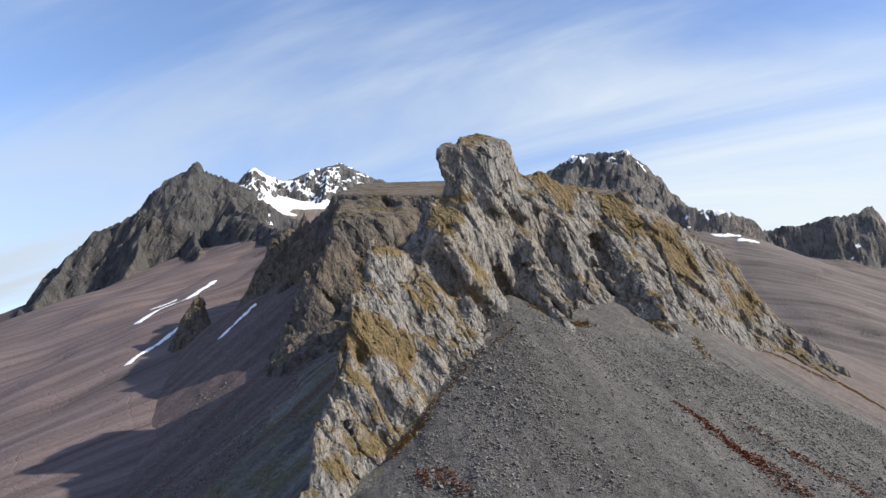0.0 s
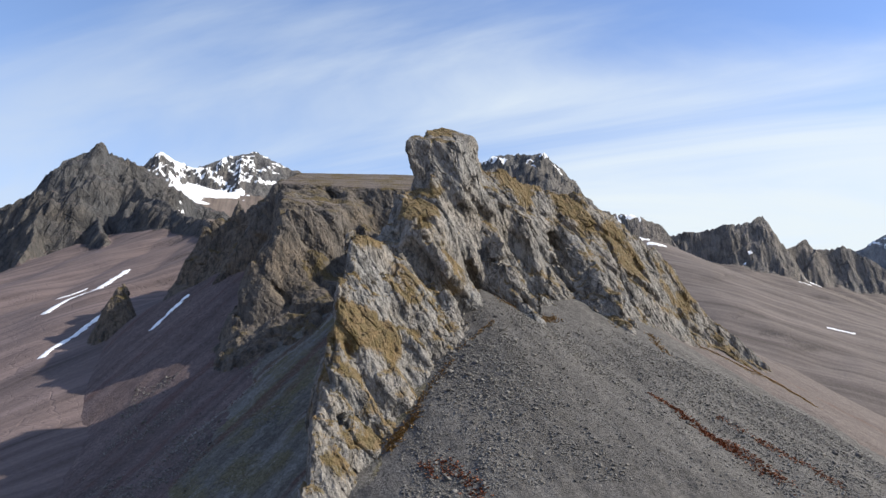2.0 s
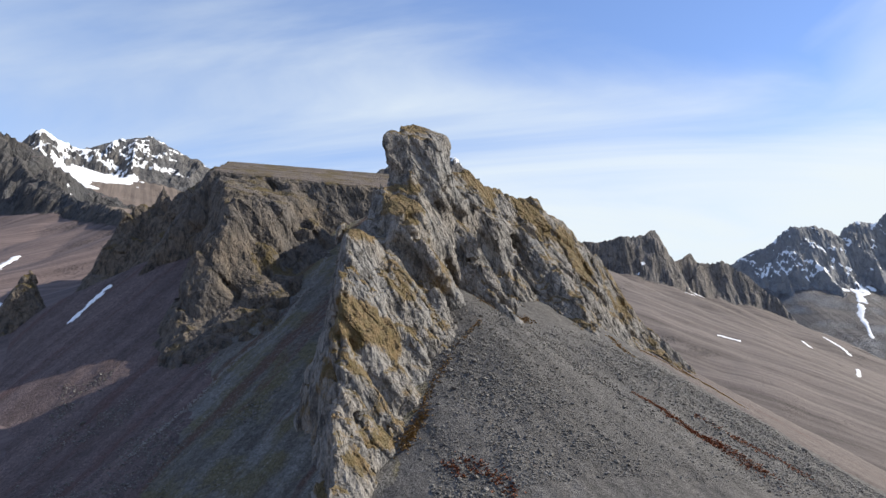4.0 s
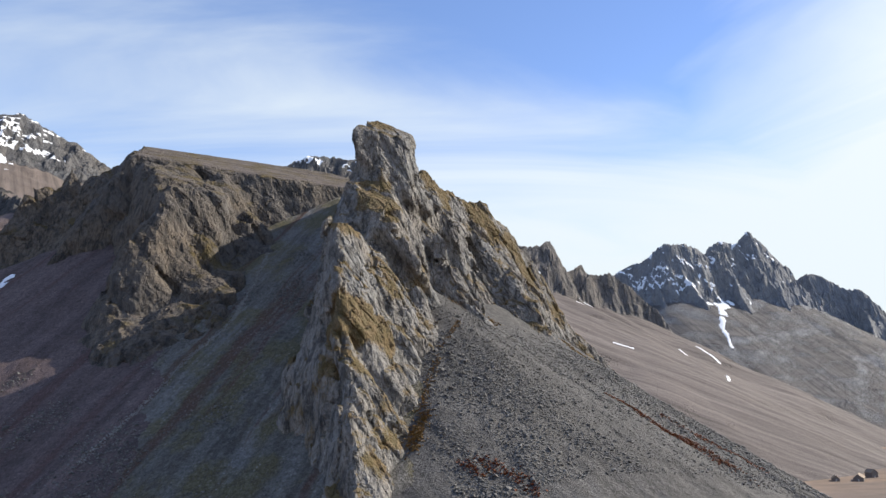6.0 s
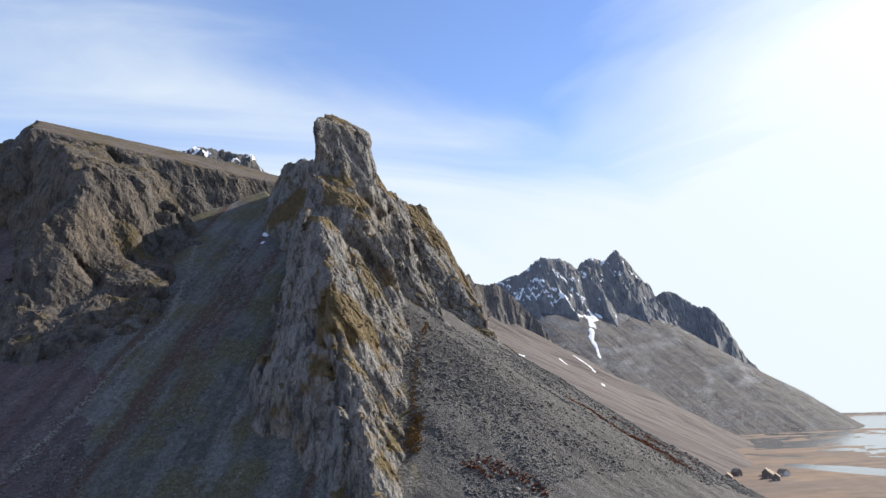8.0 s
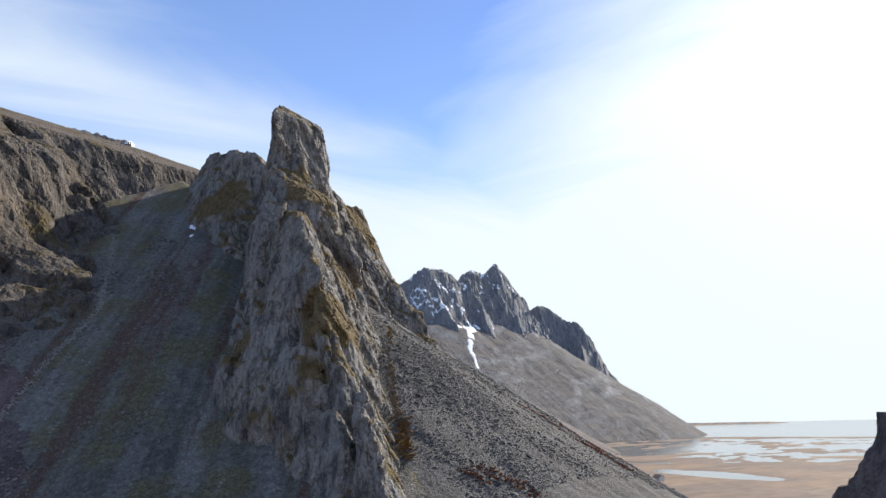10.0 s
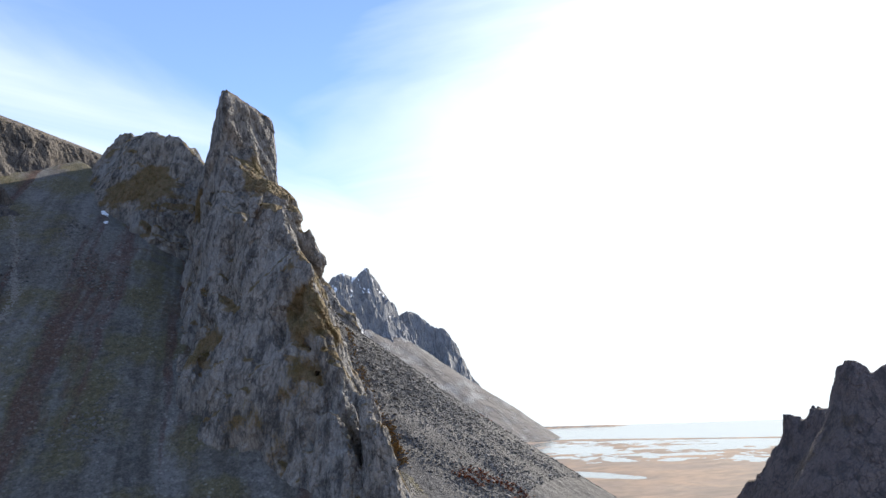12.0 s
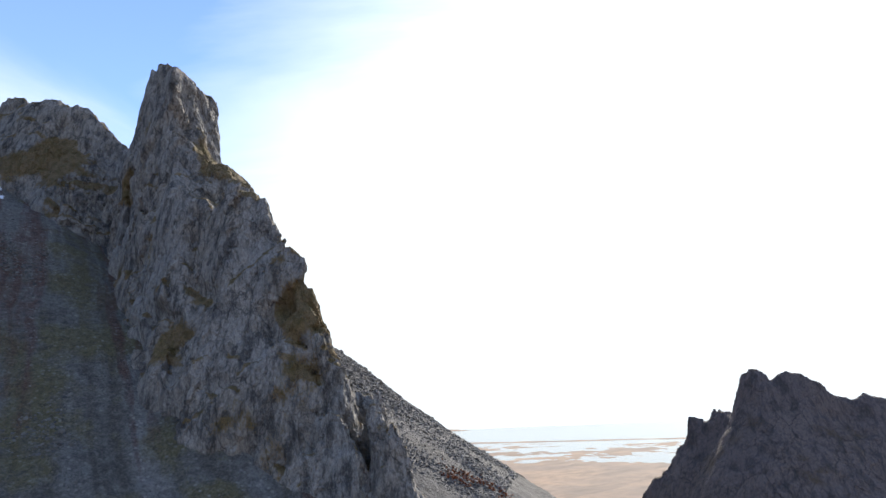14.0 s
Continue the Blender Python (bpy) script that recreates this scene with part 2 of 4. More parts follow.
REDSLOPE = surface("red_scree", scree_colours((0.165, 0.121, 0.114), (0.082, 0.060, 0.058), (0.100, 0.055, 0.050), (0.09, 0.075, 0.04), FALL_LEFT, 0.56, 0.78, 0.10), 0.7, 0.5)


def plain_colours(n, at):
    patch = n.noise(at, 0.006, 6, 0.6, 0.4)
    streak = n.noise(n.scaled(n.scaled(at, (1, 1, 1), (0, 0, 28)), (0.25, 1, 1)), 0.03, 6, 0.65, 0.5)
    fine = n.noise(at, 0.05, 5, 0.65)
    base = n.mix(n.ramp(patch, ((0.4, 0), (0.6, 1))), (0.215, 0.145, 0.10, 1), (0.15, 0.112, 0.092, 1))
    base = n.mix(n.ramp(streak, ((0.5, 0), (0.68, 0.75))), base, (0.085, 0.068, 0.056, 1))
    base = n.mix(n.ramp(streak, ((0.3, 0.5), (0.42, 0))), base, (0.29, 0.215, 0.15, 1))
    base = n.mix(n.ramp(fine, ((0.45, 0), (0.7, 0.6))), base, (0.10, 0.08, 0.06, 1))
    return base, fine


PLAIN = surface("brown_flats", plain_colours, 0.3, 0.5)
SNOW = surface("old_snow", lambda n, at: (n.mix(n.noise(at, 0.4, 5, 0.6), (0.72, 0.74, 0.78, 1), (0.86, 0.87, 0.88, 1)), n.noise(at, 0.5, 4)), 0.3, 0.4, 0.6)


def water_material():
    m = bpy.data.materials.new("shallow_water")
    m.use_nodes = True
    n = Nodes(m.node_tree)
    at = n.add("ShaderNodeTexCoord").outputs["Object"]
    relief = n.add("ShaderNodeBump", in_Strength=0.06, in_Distance=0.3, in_Height=n.noise(at, 0.3, 3)).outputs[0]
    shader = n.add("ShaderNodeBsdfPrincipled", in_Base_Color=(0.05, 0.06, 0.07, 1), in_Roughness=0.12, in_Normal=relief)
    n.add("ShaderNodeOutputMaterial", in_Surface=shader.outputs[0])
    return m


WATER = water_material()

# ---- shaping tools ----
TABLE = np.random.default_rng(7).random((64, 64, 64), dtype=np.float32) * 2 - 1
SPIN = np.array(Euler((0.6, 0.4, 1.1)).to_matrix(), dtype=np.float32)


def lump(p):
    """Smooth value noise of points (n, 3), -1 to 1."""
    i = np.floor(p).astype(np.int32)
    f = (p - i).astype(np.float32)
    f = f * f * (3 - 2 * f)
    a, b = i & 63, (i + 1) & 63
    x0, y0, z0, x1, y1, z1 = a[:, 0], a[:, 1], a[:, 2], b[:, 0], b[:, 1], b[:, 2]
    fx, fy, fz = f[:, 0], f[:, 1], f[:, 2]
    low = (TABLE[x0, y0, z0] * (1 - fx) + TABLE[x1, y0, z0] * fx) * (1 - fy) + (TABLE[x0, y1, z0] * (1 - fx) + TABLE[x1, y1, z0] * fx) * fy
    top = (TABLE[x0, y0, z1] * (1 - fx) + TABLE[x1, y0, z1] * fx) * (1 - fy) + (TABLE[x0, y1, z1] * (1 - fx) + TABLE[x1, y1, z1] * fx) * fy
    return low * (1 - fz) + top * fz


def rough(p, size, octaves, gain=0.5, ridged=False):
    p = np.asarray(p, np.float32) / size + 31.7
    total, weight = 0.0, 1.0
    for _ in range(octaves):
        v = lump(p)
        total = total + weight * ((0.56 - 2 * np.abs(v)) if ridged else v)
        weight *= gain
        p = p @ SPIN * 2.03 + 5.1
    return total


def blocks(p, size):
    """Broken-rock relief: a random height for the nearest of scattered seeds, and how far the next seed is."""
    p = np.asarray(p, np.float32) / size
    cell = np.floor(p - 0.5).astype(np.int32)
    best = np.full(len(p), 9.0, np.float32)
    second = best.copy()
    height = np.zeros(len(p), np.float32)
    for dx in (0, 1):
        for dy in (0, 1):
            for dz in (0, 1):
                c = (cell + (dx, dy, dz))
                k = c & 63
                seed = c + np.float32(0.5) + np.float32(0.4) * np.stack([TABLE[k[:, 0], k[:, 1], k[:, 2]], TABLE[k[:, 1], k[:, 2], k[:, 0]], TABLE[k[:, 2], k[:, 0], k[:, 1]]], 1)
                d = ((p - seed) ** 2).sum(1)
                nearer = d < best
                second = np.where(nearer, best, np.minimum(second, d))
                height = np.where(nearer, TABLE[k[:, 0], k[:, 2], k[:, 1]], height)
                best = np.where(nearer, d, best)
    return height, np.sqrt(second) - np.sqrt(best)


def smin(a, b, k):
    h = np.clip(0.5 + 0.5 * (b - a) / k, 0, 1)
    return b * (1 - h) + a * h - k * h * (1 - h)


def smax(a, b, k):
    return -smin(-a, -b, k)


def smooth(a, b, x):
    t = np.clip((x - a) / (b - a), 0, 1)
    return t * t * (3 - 2 * t)


def faces(p, *sides):
    """Depth under a convex body given by its sides: (normal, point)."""
    d = None
    for normal, point in sides:
        v = np.array(normal, np.float32)
        v /= np.linalg.norm(v)
        s = (p - np.array(point, np.float32)) @ v
        d = s if d is None else smax(d, s, 1.5)
    return d


def along(p, line):
    """Nearest place on a polyline in plan: distance, height there, side (left positive), and the further columns."""
    best = None
    for a, b in zip(line, line[1:]):
        a, b = np.array(a, np.float32), np.array(b, np.float32)
        v = b[:2] - a[:2]
        s = np.clip(((p[:, :2] - a[:2]) @ v) / max(v @ v, 1e-6), 0, 1)
        q = p[:, :2] - a[:2] - s[:, None] * v
        d = np.sqrt((q * q).sum(1))
        side = v[0] * q[:, 1] - v[1] * q[:, 0]
        cols = [d, a[2] + s * (b[2] - a[2]), side] + [a[c] + s * (b[c] - a[c]) for c in range(3, len(a))]
        if best is None:
            best = cols
        else:
            near = d < best[0]
            best = [np.where(near, c, o) for c, o in zip(cols, best)]
    return best


def ridge(p, line, left, right, width=3.0):
    """Depth under a rocky ridge: crest line, and how steeply each side falls."""
    best = None
    for seg in zip(line, line[1:]):
        d, z, side = along(p, seg)[:3]
        k = np.where(side > 0, left, right)
        f = (p[:, 2] - z + k * np.maximum(d - width, 0)) / np.sqrt(1 + k * k)
        best = f if best is None else smin(best, f, 3.0)
    return best


def carve(low, high, step, solid, relief, margin):
    """The surface of solid(points), roughened by relief(points, depth), as vertices and quads. Worked out only near the surface."""
    low, high = np.array(low, float), np.array(high, float)
    C = 4
    n = (np.ceil((high - low) / (step * C)).astype(int)) * C + 1
    coarse = [low[i] + step * C * np.arange((n[i] - 1) // C + 1) for i in range(3)]
    g = np.stack(np.meshgrid(*coarse, indexing="ij"), -1).reshape(-1, 3).astype(np.float32)
    base = solid(g).reshape([len(c) for c in coarse])
    hot = np.abs(base) < margin + step * C * 0.9
    half = [(k - 1) // 2 + 1 for k in n]
    sign = np.where(base < 0, -60.0, 60.0).astype(np.float32)
    mid = sign.repeat(2, 0).repeat(2, 1).repeat(2, 2)[: half[0], : half[1], : half[2]].copy()
    hot = hot.repeat(2, 0).repeat(2, 1).repeat(2, 2)[: half[0], : half[1], : half[2]]
    wide = hot.copy()
    for ax in range(3):
        wide |= np.roll(wide, 1, ax) | np.roll(wide, -1, ax)
    idx = np.nonzero(wide)
    mid[idx] = solid(np.stack([low[i] + 2 * step * idx[i] for i in range(3)], 1).astype(np.float32))
    fine = [np.arange(k) for k in n]
    f = mid
    for ax in range(3):
        lo, hi = fine[ax] // 2, (fine[ax] + 1) // 2
        f = (np.take(f, lo, ax) + np.take(f, hi, ax)) * np.float32(0.5)
    idx = np.nonzero(np.abs(f) < margin)
    pts = np.stack([low[i] + step * idx[i] for i in range(3)], 1).astype(np.float32)
    near = f[idx]
    fade = smooth(1.0, 0.55, np.abs(near) / margin)
    f[idx] = near + (relief(pts, near) - near) * fade
    inside = f < 0
    m = [s - 1 for s in f.shape]
    count = np.zeros(m, np.int8)
    for dx in (0, 1):
        for dy in (0, 1):
            for dz in (0, 1):
                count += inside[dx:dx + m[0], dy:dy + m[1], dz:dz + m[2]]
    cells = np.nonzero((count > 0) & (count < 8))
    where = np.full(m, -1, np.int32)
    where[cells] = np.arange(len(cells[0]))
    i, j, k = cells
    total, hits = np.zeros((len(i), 3)), np.zeros(len(i))
    corner = [(a, b, c) for a in (0, 1) for b in (0, 1) for c in (0, 1)]
    for a in corner:
        for b in corner:
            if sum(abs(u - v) for u, v in zip(a, b)) == 1 and a < b:
                fa, fb = f[i + a[0], j + a[1], k + a[2]], f[i + b[0], j + b[1], k + b[2]]
                cut = (fa < 0) != (fb < 0)
                s = np.where(cut, fa / np.where(cut, fa - fb, 1), 0)
                total += cut[:, None] * (np.array(a) + s[:, None] * (np.array(b) - np.array(a)))
                hits += cut
    verts = low + step * (np.stack(cells, 1) + total / hits[:, None])
    quads = []
    for ax in range(3):
        u, v = (ax + 1) % 3, (ax + 2) % 3
        lo = [slice(1, m[q]) for q in range(3)]
        lo[ax] = slice(0, m[ax])
        hi = list(lo)
        hi[ax] = slice(1, m[ax] + 1)
        a, b = inside[tuple(lo)], inside[tuple(hi)]
        for flip, sel in ((False, a & ~b), (True, ~a & b)):
            e = np.stack(np.nonzero(sel), 1) + np.array([0 if q == ax else 1 for q in range(3)])
            du, dv = np.eye(3, dtype=int)[u], np.eye(3, dtype=int)[v]
            ring = [e - du - dv, e - dv, e, e - du]
            q = np.stack([where[r[:, 0], r[:, 1], r[:, 2]] for r in ring], 1)
            quads.append(q[:, ::-1] if flip else q)
    return verts, np.concatenate(quads)


def largest(quads, count):
    """Only the quads of the largest connected piece."""
    mark = np.arange(count)
    while True:
        low = mark[quads].min(1)
        fresh = mark.copy()
        for c in range(4):
            np.minimum.at(fresh, quads[:, c], low)
        fresh = fresh[fresh]
        if (fresh == mark).all():
            break
        mark = fresh
    owner = mark[quads[:, 0]]
    return quads[owner == np.bincount(owner).argmax()]


def finer(verts, quads):
    """Each quad split in four."""
    e = np.concatenate([quads[:, [c, (c + 1) % 4]] for c in range(4)])
    e.sort(1)
    u, back = np.unique(e[:, 0].astype(np.int64) * len(verts) + e[:, 1], return_inverse=True)
    mids = (verts[u // len(verts)] + verts[u % len(verts)]) / 2
    back = back.reshape(4, -1).T + len(verts)
    centre = np.arange(len(quads)) + len(verts) + len(mids)
    out = [np.stack([quads[:, c], back[:, c], centre, back[:, c - 1]], 1) for c in range(4)]
    return np.concatenate([verts, mids, verts[quads].mean(1)]), np.concatenate(out)


def normals(verts, quads):
    n = np.cross(verts[quads[:, 2]] - verts[quads[:, 0]], verts[quads[:, 3]] - verts[quads[:, 1]])
    out = np.zeros_like(verts)
    for c in range(4):
        for ax in range(3):
            out[:, ax] += np.bincount(quads[:, c], n[:, ax], len(verts))
    return out / np.maximum(np.linalg.norm(out, axis=1, keepdims=True), 1e-9)



def build(name, verts, polys, materials, parent=None, index=None, soft=False, growth=None):
    """Links a mesh object made from arrays; vertices that no face uses are left out."""
    sides = polys.shape[1]
    used, back = np.unique(polys.ravel(), return_inverse=True)
    me = bpy.data.meshes.new(name)
    me.vertices.add(len(used))
    me.vertices.foreach_set("co", np.asarray(verts)[used].astype(np.float32).ravel())
    me.loops.add(len(back))
    me.loops.foreach_set("vertex_index", back.ravel().astype(np.int32))
    me.polygons.add(len(polys))
    me.polygons.foreach_set("loop_start", np.arange(0, len(back), sides, dtype=np.int32))
    for m in materials:
        me.materials.append(m)
    if index is not None:
        me.polygons.foreach_set("material_index", np.asarray(index, np.int32))
    me.update(calc_edges=True)
    me.polygons.foreach_set("use_smooth", np.broadcast_to(np.asarray(soft, bool), len(polys)))
    if growth is not None:
        me.attributes.new("growth", "FLOAT", "POINT").data.foreach_set("value", growth[used].astype(np.float32))
    ob = new(name, me)
    ob.parent = parent
    return ob


def lattice(xs, ys):
    gx, gy = np.meshgrid(xs, ys, indexing="ij")
    a = np.arange(len(xs) * len(ys)).reshape(len(xs), len(ys))
    quads = np.stack([a[:-1, :-1], a[1:, :-1], a[1:, 1:], a[:-1, 1:]], -1).reshape(-1, 4)
    return np.stack([gx.ravel(), gy.ravel(), np.zeros(gx.size)], 1), quads


def axis(fine_from, fine_to, step, near_from, near_to, widest, far=5000, growth=1.06):
    """Even steps in the middle that widen outwards, to a widest step within the near stretch."""
    def side(x, sign, near):
        out, s = [], step
        while x * sign < far:
            s = s * growth if x * sign > near * sign else min(s * growth, widest)
            x = x + sign * s
            out.append(sign * min(x * sign, far))
        return out
    mid = list(np.arange(fine_from, fine_to + step / 2, step))
    return np.array(side(mid[0], -1, near_from)[::-1] + mid + side(mid[-1], 1, near_to))


# ---- ground: scree, gully, red slope and the flats ----
def slopes(p):
    x, y = p[:, 0], p[:, 1]
    fan = -0.086 * x + 0.61 * y - 0.00257 * (np.clip(x, -60, 180) - 75) ** 2 - 60.8
    wide = -0.457 * x + 0.498 * y + 13.2 - 14 * smooth(450, 650, y)
    right = fan + (wide - fan) * smooth(100, 190, x)
    right = right + 45 * smooth(440, 520, y) * smooth(75, 35, x)
    right = smax(right, 146 - 0.72 * np.hypot(x - 34, y - 320), 3.0)
    gully = 0.576 * x + 0.503 * y - 34.0
    red = 0.551 * x + 0.711 * y - 118.8 - 70 * smooth(-190, -330, x) - 60 * smooth(560, 640, y) - 60 * smooth(-75, -25, x)
    left = smax(gully, red, 8.0)
    cap = 272 - 0.8 * (y - 520)
    return right, gully, red, smin(smin(left, cap, 20.0), smin(right, 260 - 0.5 * (y - 560), 20.0), 6.0)


def flats(x, y):
    """The flats: dry near the slopes, then pools and wet sand, a bar, and the sea."""
    flat = np.stack([x * 0.55, y * 1.0, 0 * x], 1)
    z = 0.75 * rough(flat, 45, 4, 0.6) + 0.6 * rough(flat + 300, 140, 3)
    shore = smooth(720, 1150, x + 0.35 * (200 - y)) * smooth(900, 500, y - 0.18 * x)
    z = z + 1.5 - 1.75 * shore
    pond = ((x - 785) * 0.55 + (y - 375) * 0.83) ** 2 / 120**2 + ((x - 785) * 0.83 - (y - 375) * 0.55) ** 2 / 38**2
    pools = ((x - 1000) * 0.35 + (y - 560) * 0.94) ** 2 / 90**2 + ((x - 1000) * 0.94 - (y - 560) * 0.35) ** 2 / 22**2
    z = z - 3.0 * np.exp(-pond * pond) - 2.0 * np.exp(-pools * pools)
    z = z - 3.0 * smooth(1700, 2300, x + 0.5 * (200 - y)) * smooth(1500, 900, y)
    bar = np.exp(-(((x - 1950 - 0.25 * y) / 60) ** 2)) * smooth(900, 600, y)
    spit = np.exp(-(((x - 4600) / 120) ** 2)) * smooth(900, 1100, y) * smooth(2100, 1900, y)
    return z + 3.2 * bar + 14 * spit


def ground_height(p):
    right, gully, red, z = slopes(p)
    flat = np.c_[p[:, :2], np.zeros(len(p))]
    steep = smooth(2, 30, z)
    near = smooth(700, 450, np.hypot(p[:, 0], p[:, 1] - 300))
    z = smax(z, flats(p[:, 0], p[:, 1]), 10.0)
    across = np.c_[p[:, 0] * 0.67 - p[:, 1] * 0.74, 0.05 * (p[:, 0] * 0.74 + p[:, 1] * 0.67), np.zeros(len(p))]
    west = smooth(-6, 4, right - np.maximum(gully, red))
    z = z + steep * near * west * (0.5 * rough(across, 15, 3, 0.55) - 0.4 * np.maximum(rough(across + 70, 24, 2, 0.5, True), 0))
    return z + steep * near * (1.6 * rough(flat, 26, 3) + 0.35 * rough(flat, 3.2, 3, 0.6) * near)


def make_ground():
    xs = axis(-130, 215, 1.0, -300, 2500, 11.0)
    ys = axis(205, 420, 1.0, -500, 1250, 11.0)
    verts, quads = lattice(xs, ys)
    verts[:, 2] = ground_height(verts)
    mid = verts[quads].mean(1)
    right, gully, red = slopes(mid)[:3]
    wob = 6 * rough(np.c_[mid[:, :2], 0 * mid[:, 0]], 15, 3)
    east = 0.77 * (mid[:, 0] - 8) - 0.62 * (mid[:, 1] - 354)
    kind = np.where((right + 0.25 * wob < np.maximum(gully, red)) & ((east > 0) | (mid[:, 1] < 262)), 0, np.where(mid[:, 0] > -92 + 0.28 * (mid[:, 1] - 330) + wob, 1, 2))
    kind = np.where((kind == 0) & (mid[:, 0] + 0.5 * wob > 205 - 0.9 * (mid[:, 1] - 330)), 4, kind)
    kind = np.where(mid[:, 2] < np.maximum(6 + wob, 4.5), 3, kind)
    ob = build("ground", verts, quads, [SCREE, GULLY, REDSLOPE, PLAIN, EASTSLOPE], None, kind, True)
    return tagged(ob, "steep grey and reddish scree slopes running down to brown flats", "ground", kind="structure")


ground = make_ground()


def make_water():
    xs, ys = np.arange(400, 5001, 200.0), np.arange(-3000, 2001, 200.0)
    verts, quads = lattice(xs, ys)
    ob = build("water", verts, quads, [WATER], None, None, True)
    return tagged(ob, "shallow tidal water shining on the flats", "water", kind="structure")


make_water()


# ---- far mountains ----
def mountain(name, label, crests, box, step, grain, cliff=1.5, talus=0.62, bow=0.0002, material=PEAK, within=None, jag=1.0):
    """A mountain under crest lines (x, y, z, height of the cliff below the crest)."""
    verts, quads = lattice(np.arange(box[0], box[1] + step, step), np.arange(box[2], box[3] + step, step))
    flat = np.c_[verts[:, :2], np.zeros(len(verts))]
    warp = np.c_[rough(flat, grain * 2.2, 3), rough(flat + 900, grain * 2.2, 3), np.zeros(len(verts))]
    bent = flat + warp * grain * 0.22
    z, rocky, brink = None, None, None
    for seg in [pair for line in crests for pair in zip(line, line[1:])]:
        d, top, _, high = along(bent, seg)
        reach = high / cliff
        fall = np.where(d < reach, cliff * d, high + talus * (d - reach) * (1 - bow * np.minimum(np.maximum(d - reach, 0), 900)))
        h = top - fall
        r = smooth(1.25, 0.85, d / np.maximum(reach, 1))
        b = smooth(0.0, 22.0, d)
        if z is None:
            z, rocky, brink = h, r, b
        else:
            rocky = np.where(h > z, r, rocky)
            brink = np.where(h > z, b, brink)
            z = np.maximum(z, h)
    crag = rough(flat, grain, 5, 0.55, True)
    spots = np.c_[verts[:, :2], z * 0.8]
    steps = 0.11 * blocks(spots, grain * 0.6)[0] + 0.07 * blocks(spots + 50, grain * 0.26)[0]
    z = z + rocky * (crag * 0.27 + steps) * grain * jag * (0.35 + 0.85 * brink) + (1 - rocky) * rough(flat, grain * 1.5, 3) * grain * 0.012
    verts[:, 2] = z
    keep = verts[quads][:, :, 2].max(1) > -12
    if within:
        keep &= within(verts[quads].mean(1))
    ob = build(name, verts, quads[keep], [material], None, None, rocky[quads[keep]].mean(1) < 0.4)
    tagged(ob, label, "mountain")
    return ob, verts, quads[keep]


LEFT = mountain("mountain", "dark jagged peak with brown talus slopes below", [
    [(-1000, 1090, 90, 6), (-860, 1140, 175, 10), (-797, 1178, 226, 20), (-777, 1190, 246, 40), (-768, 1195, 267, 67), (-760, 1200, 305, 108), (-751, 1205, 333, 135), (-734, 1215, 362, 155), (-725, 1221, 391, 175), (-712, 1228, 423, 189), (-688, 1240, 453, 202), (-680, 1244, 466, 209), (-659, 1255, 477, 216), (-634, 1268, 486, 222), (-624, 1273, 503, 229), (-602, 1285, 525, 236), (-579, 1296, 548, 249), (-572, 1300, 581, 270), (-558, 1305, 608, 290), (-539, 1313, 631, 310), (-529, 1317, 648, 324), (-520, 1320, 630, 310), (-498, 1329, 626, 297), (-484, 1334, 625, 283), (-467, 1341, 614, 256), (-432, 1354, 598, 216), (-420, 1358, 590, 189), (-360, 1380, 540, 121), (-200, 1420, 500, 54)],
    [(-467, 1341, 600, 140), (-420, 1250, 510, 90), (-322, 1112, 440, 40), (-250, 1000, 385, 25), (-190, 880, 340, 20), (-130, 750, 288, 20)],
    [(-634, 1268, 470, 130), (-610, 1200, 400, 110), (-570, 1130, 335, 70), (-540, 1060, 280, 30)],
    [(-572, 1300, 560, 200), (-560, 1180, 440, 170), (-530, 1080, 335, 110), (-490, 980, 255, 50)],
    [(-716, 1226, 420, 160), (-700, 1120, 325, 130), (-660, 1030, 235, 70), (-620, 950, 170, 30)],
    [(-480, 1230, 470, 110), (-430, 1110, 385, 70), (-400, 1010, 320, 40)],
], (-1150, 40, 340, 1500), 4.5, 60, cliff=1.7, material=PEAK_LEFT)
SNOWY = mountain("mountain", "snow-streaked dark mountain top behind the saddle", [
    [(-590, 1692, 690, 160), (-541, 1690, 740, 120), (-507, 1701, 783, 120), (-438, 1720, 752, 60), (-371, 1736, 785, 120), (-288, 1752, 812, 160), (-220, 1761, 790, 160), (-146, 1769, 756, 140), (0, 1790, 660, 120), (120, 1800, 580, 100)],
], (-700, 320, 1000, 2000), 5.0, 50, within=lambda m: (m[:, 1] > 1390) | (m[:, 0] > -330))
BACK = mountain("mountain", "dark rounded summit with snow patches behind the crag", [
    [(180, 1500, 560, 250), (257, 1478, 646, 280), (292, 1471, 672, 280), (340, 1461, 703, 300), (393, 1448, 707, 300), (443, 1433, 704, 300), (489, 1418, 660, 300), (502, 1413, 616, 300), (535, 1402, 586, 300), (570, 1340, 505, 260)],
], (20, 800, 1010, 1650), 5.0, 55)
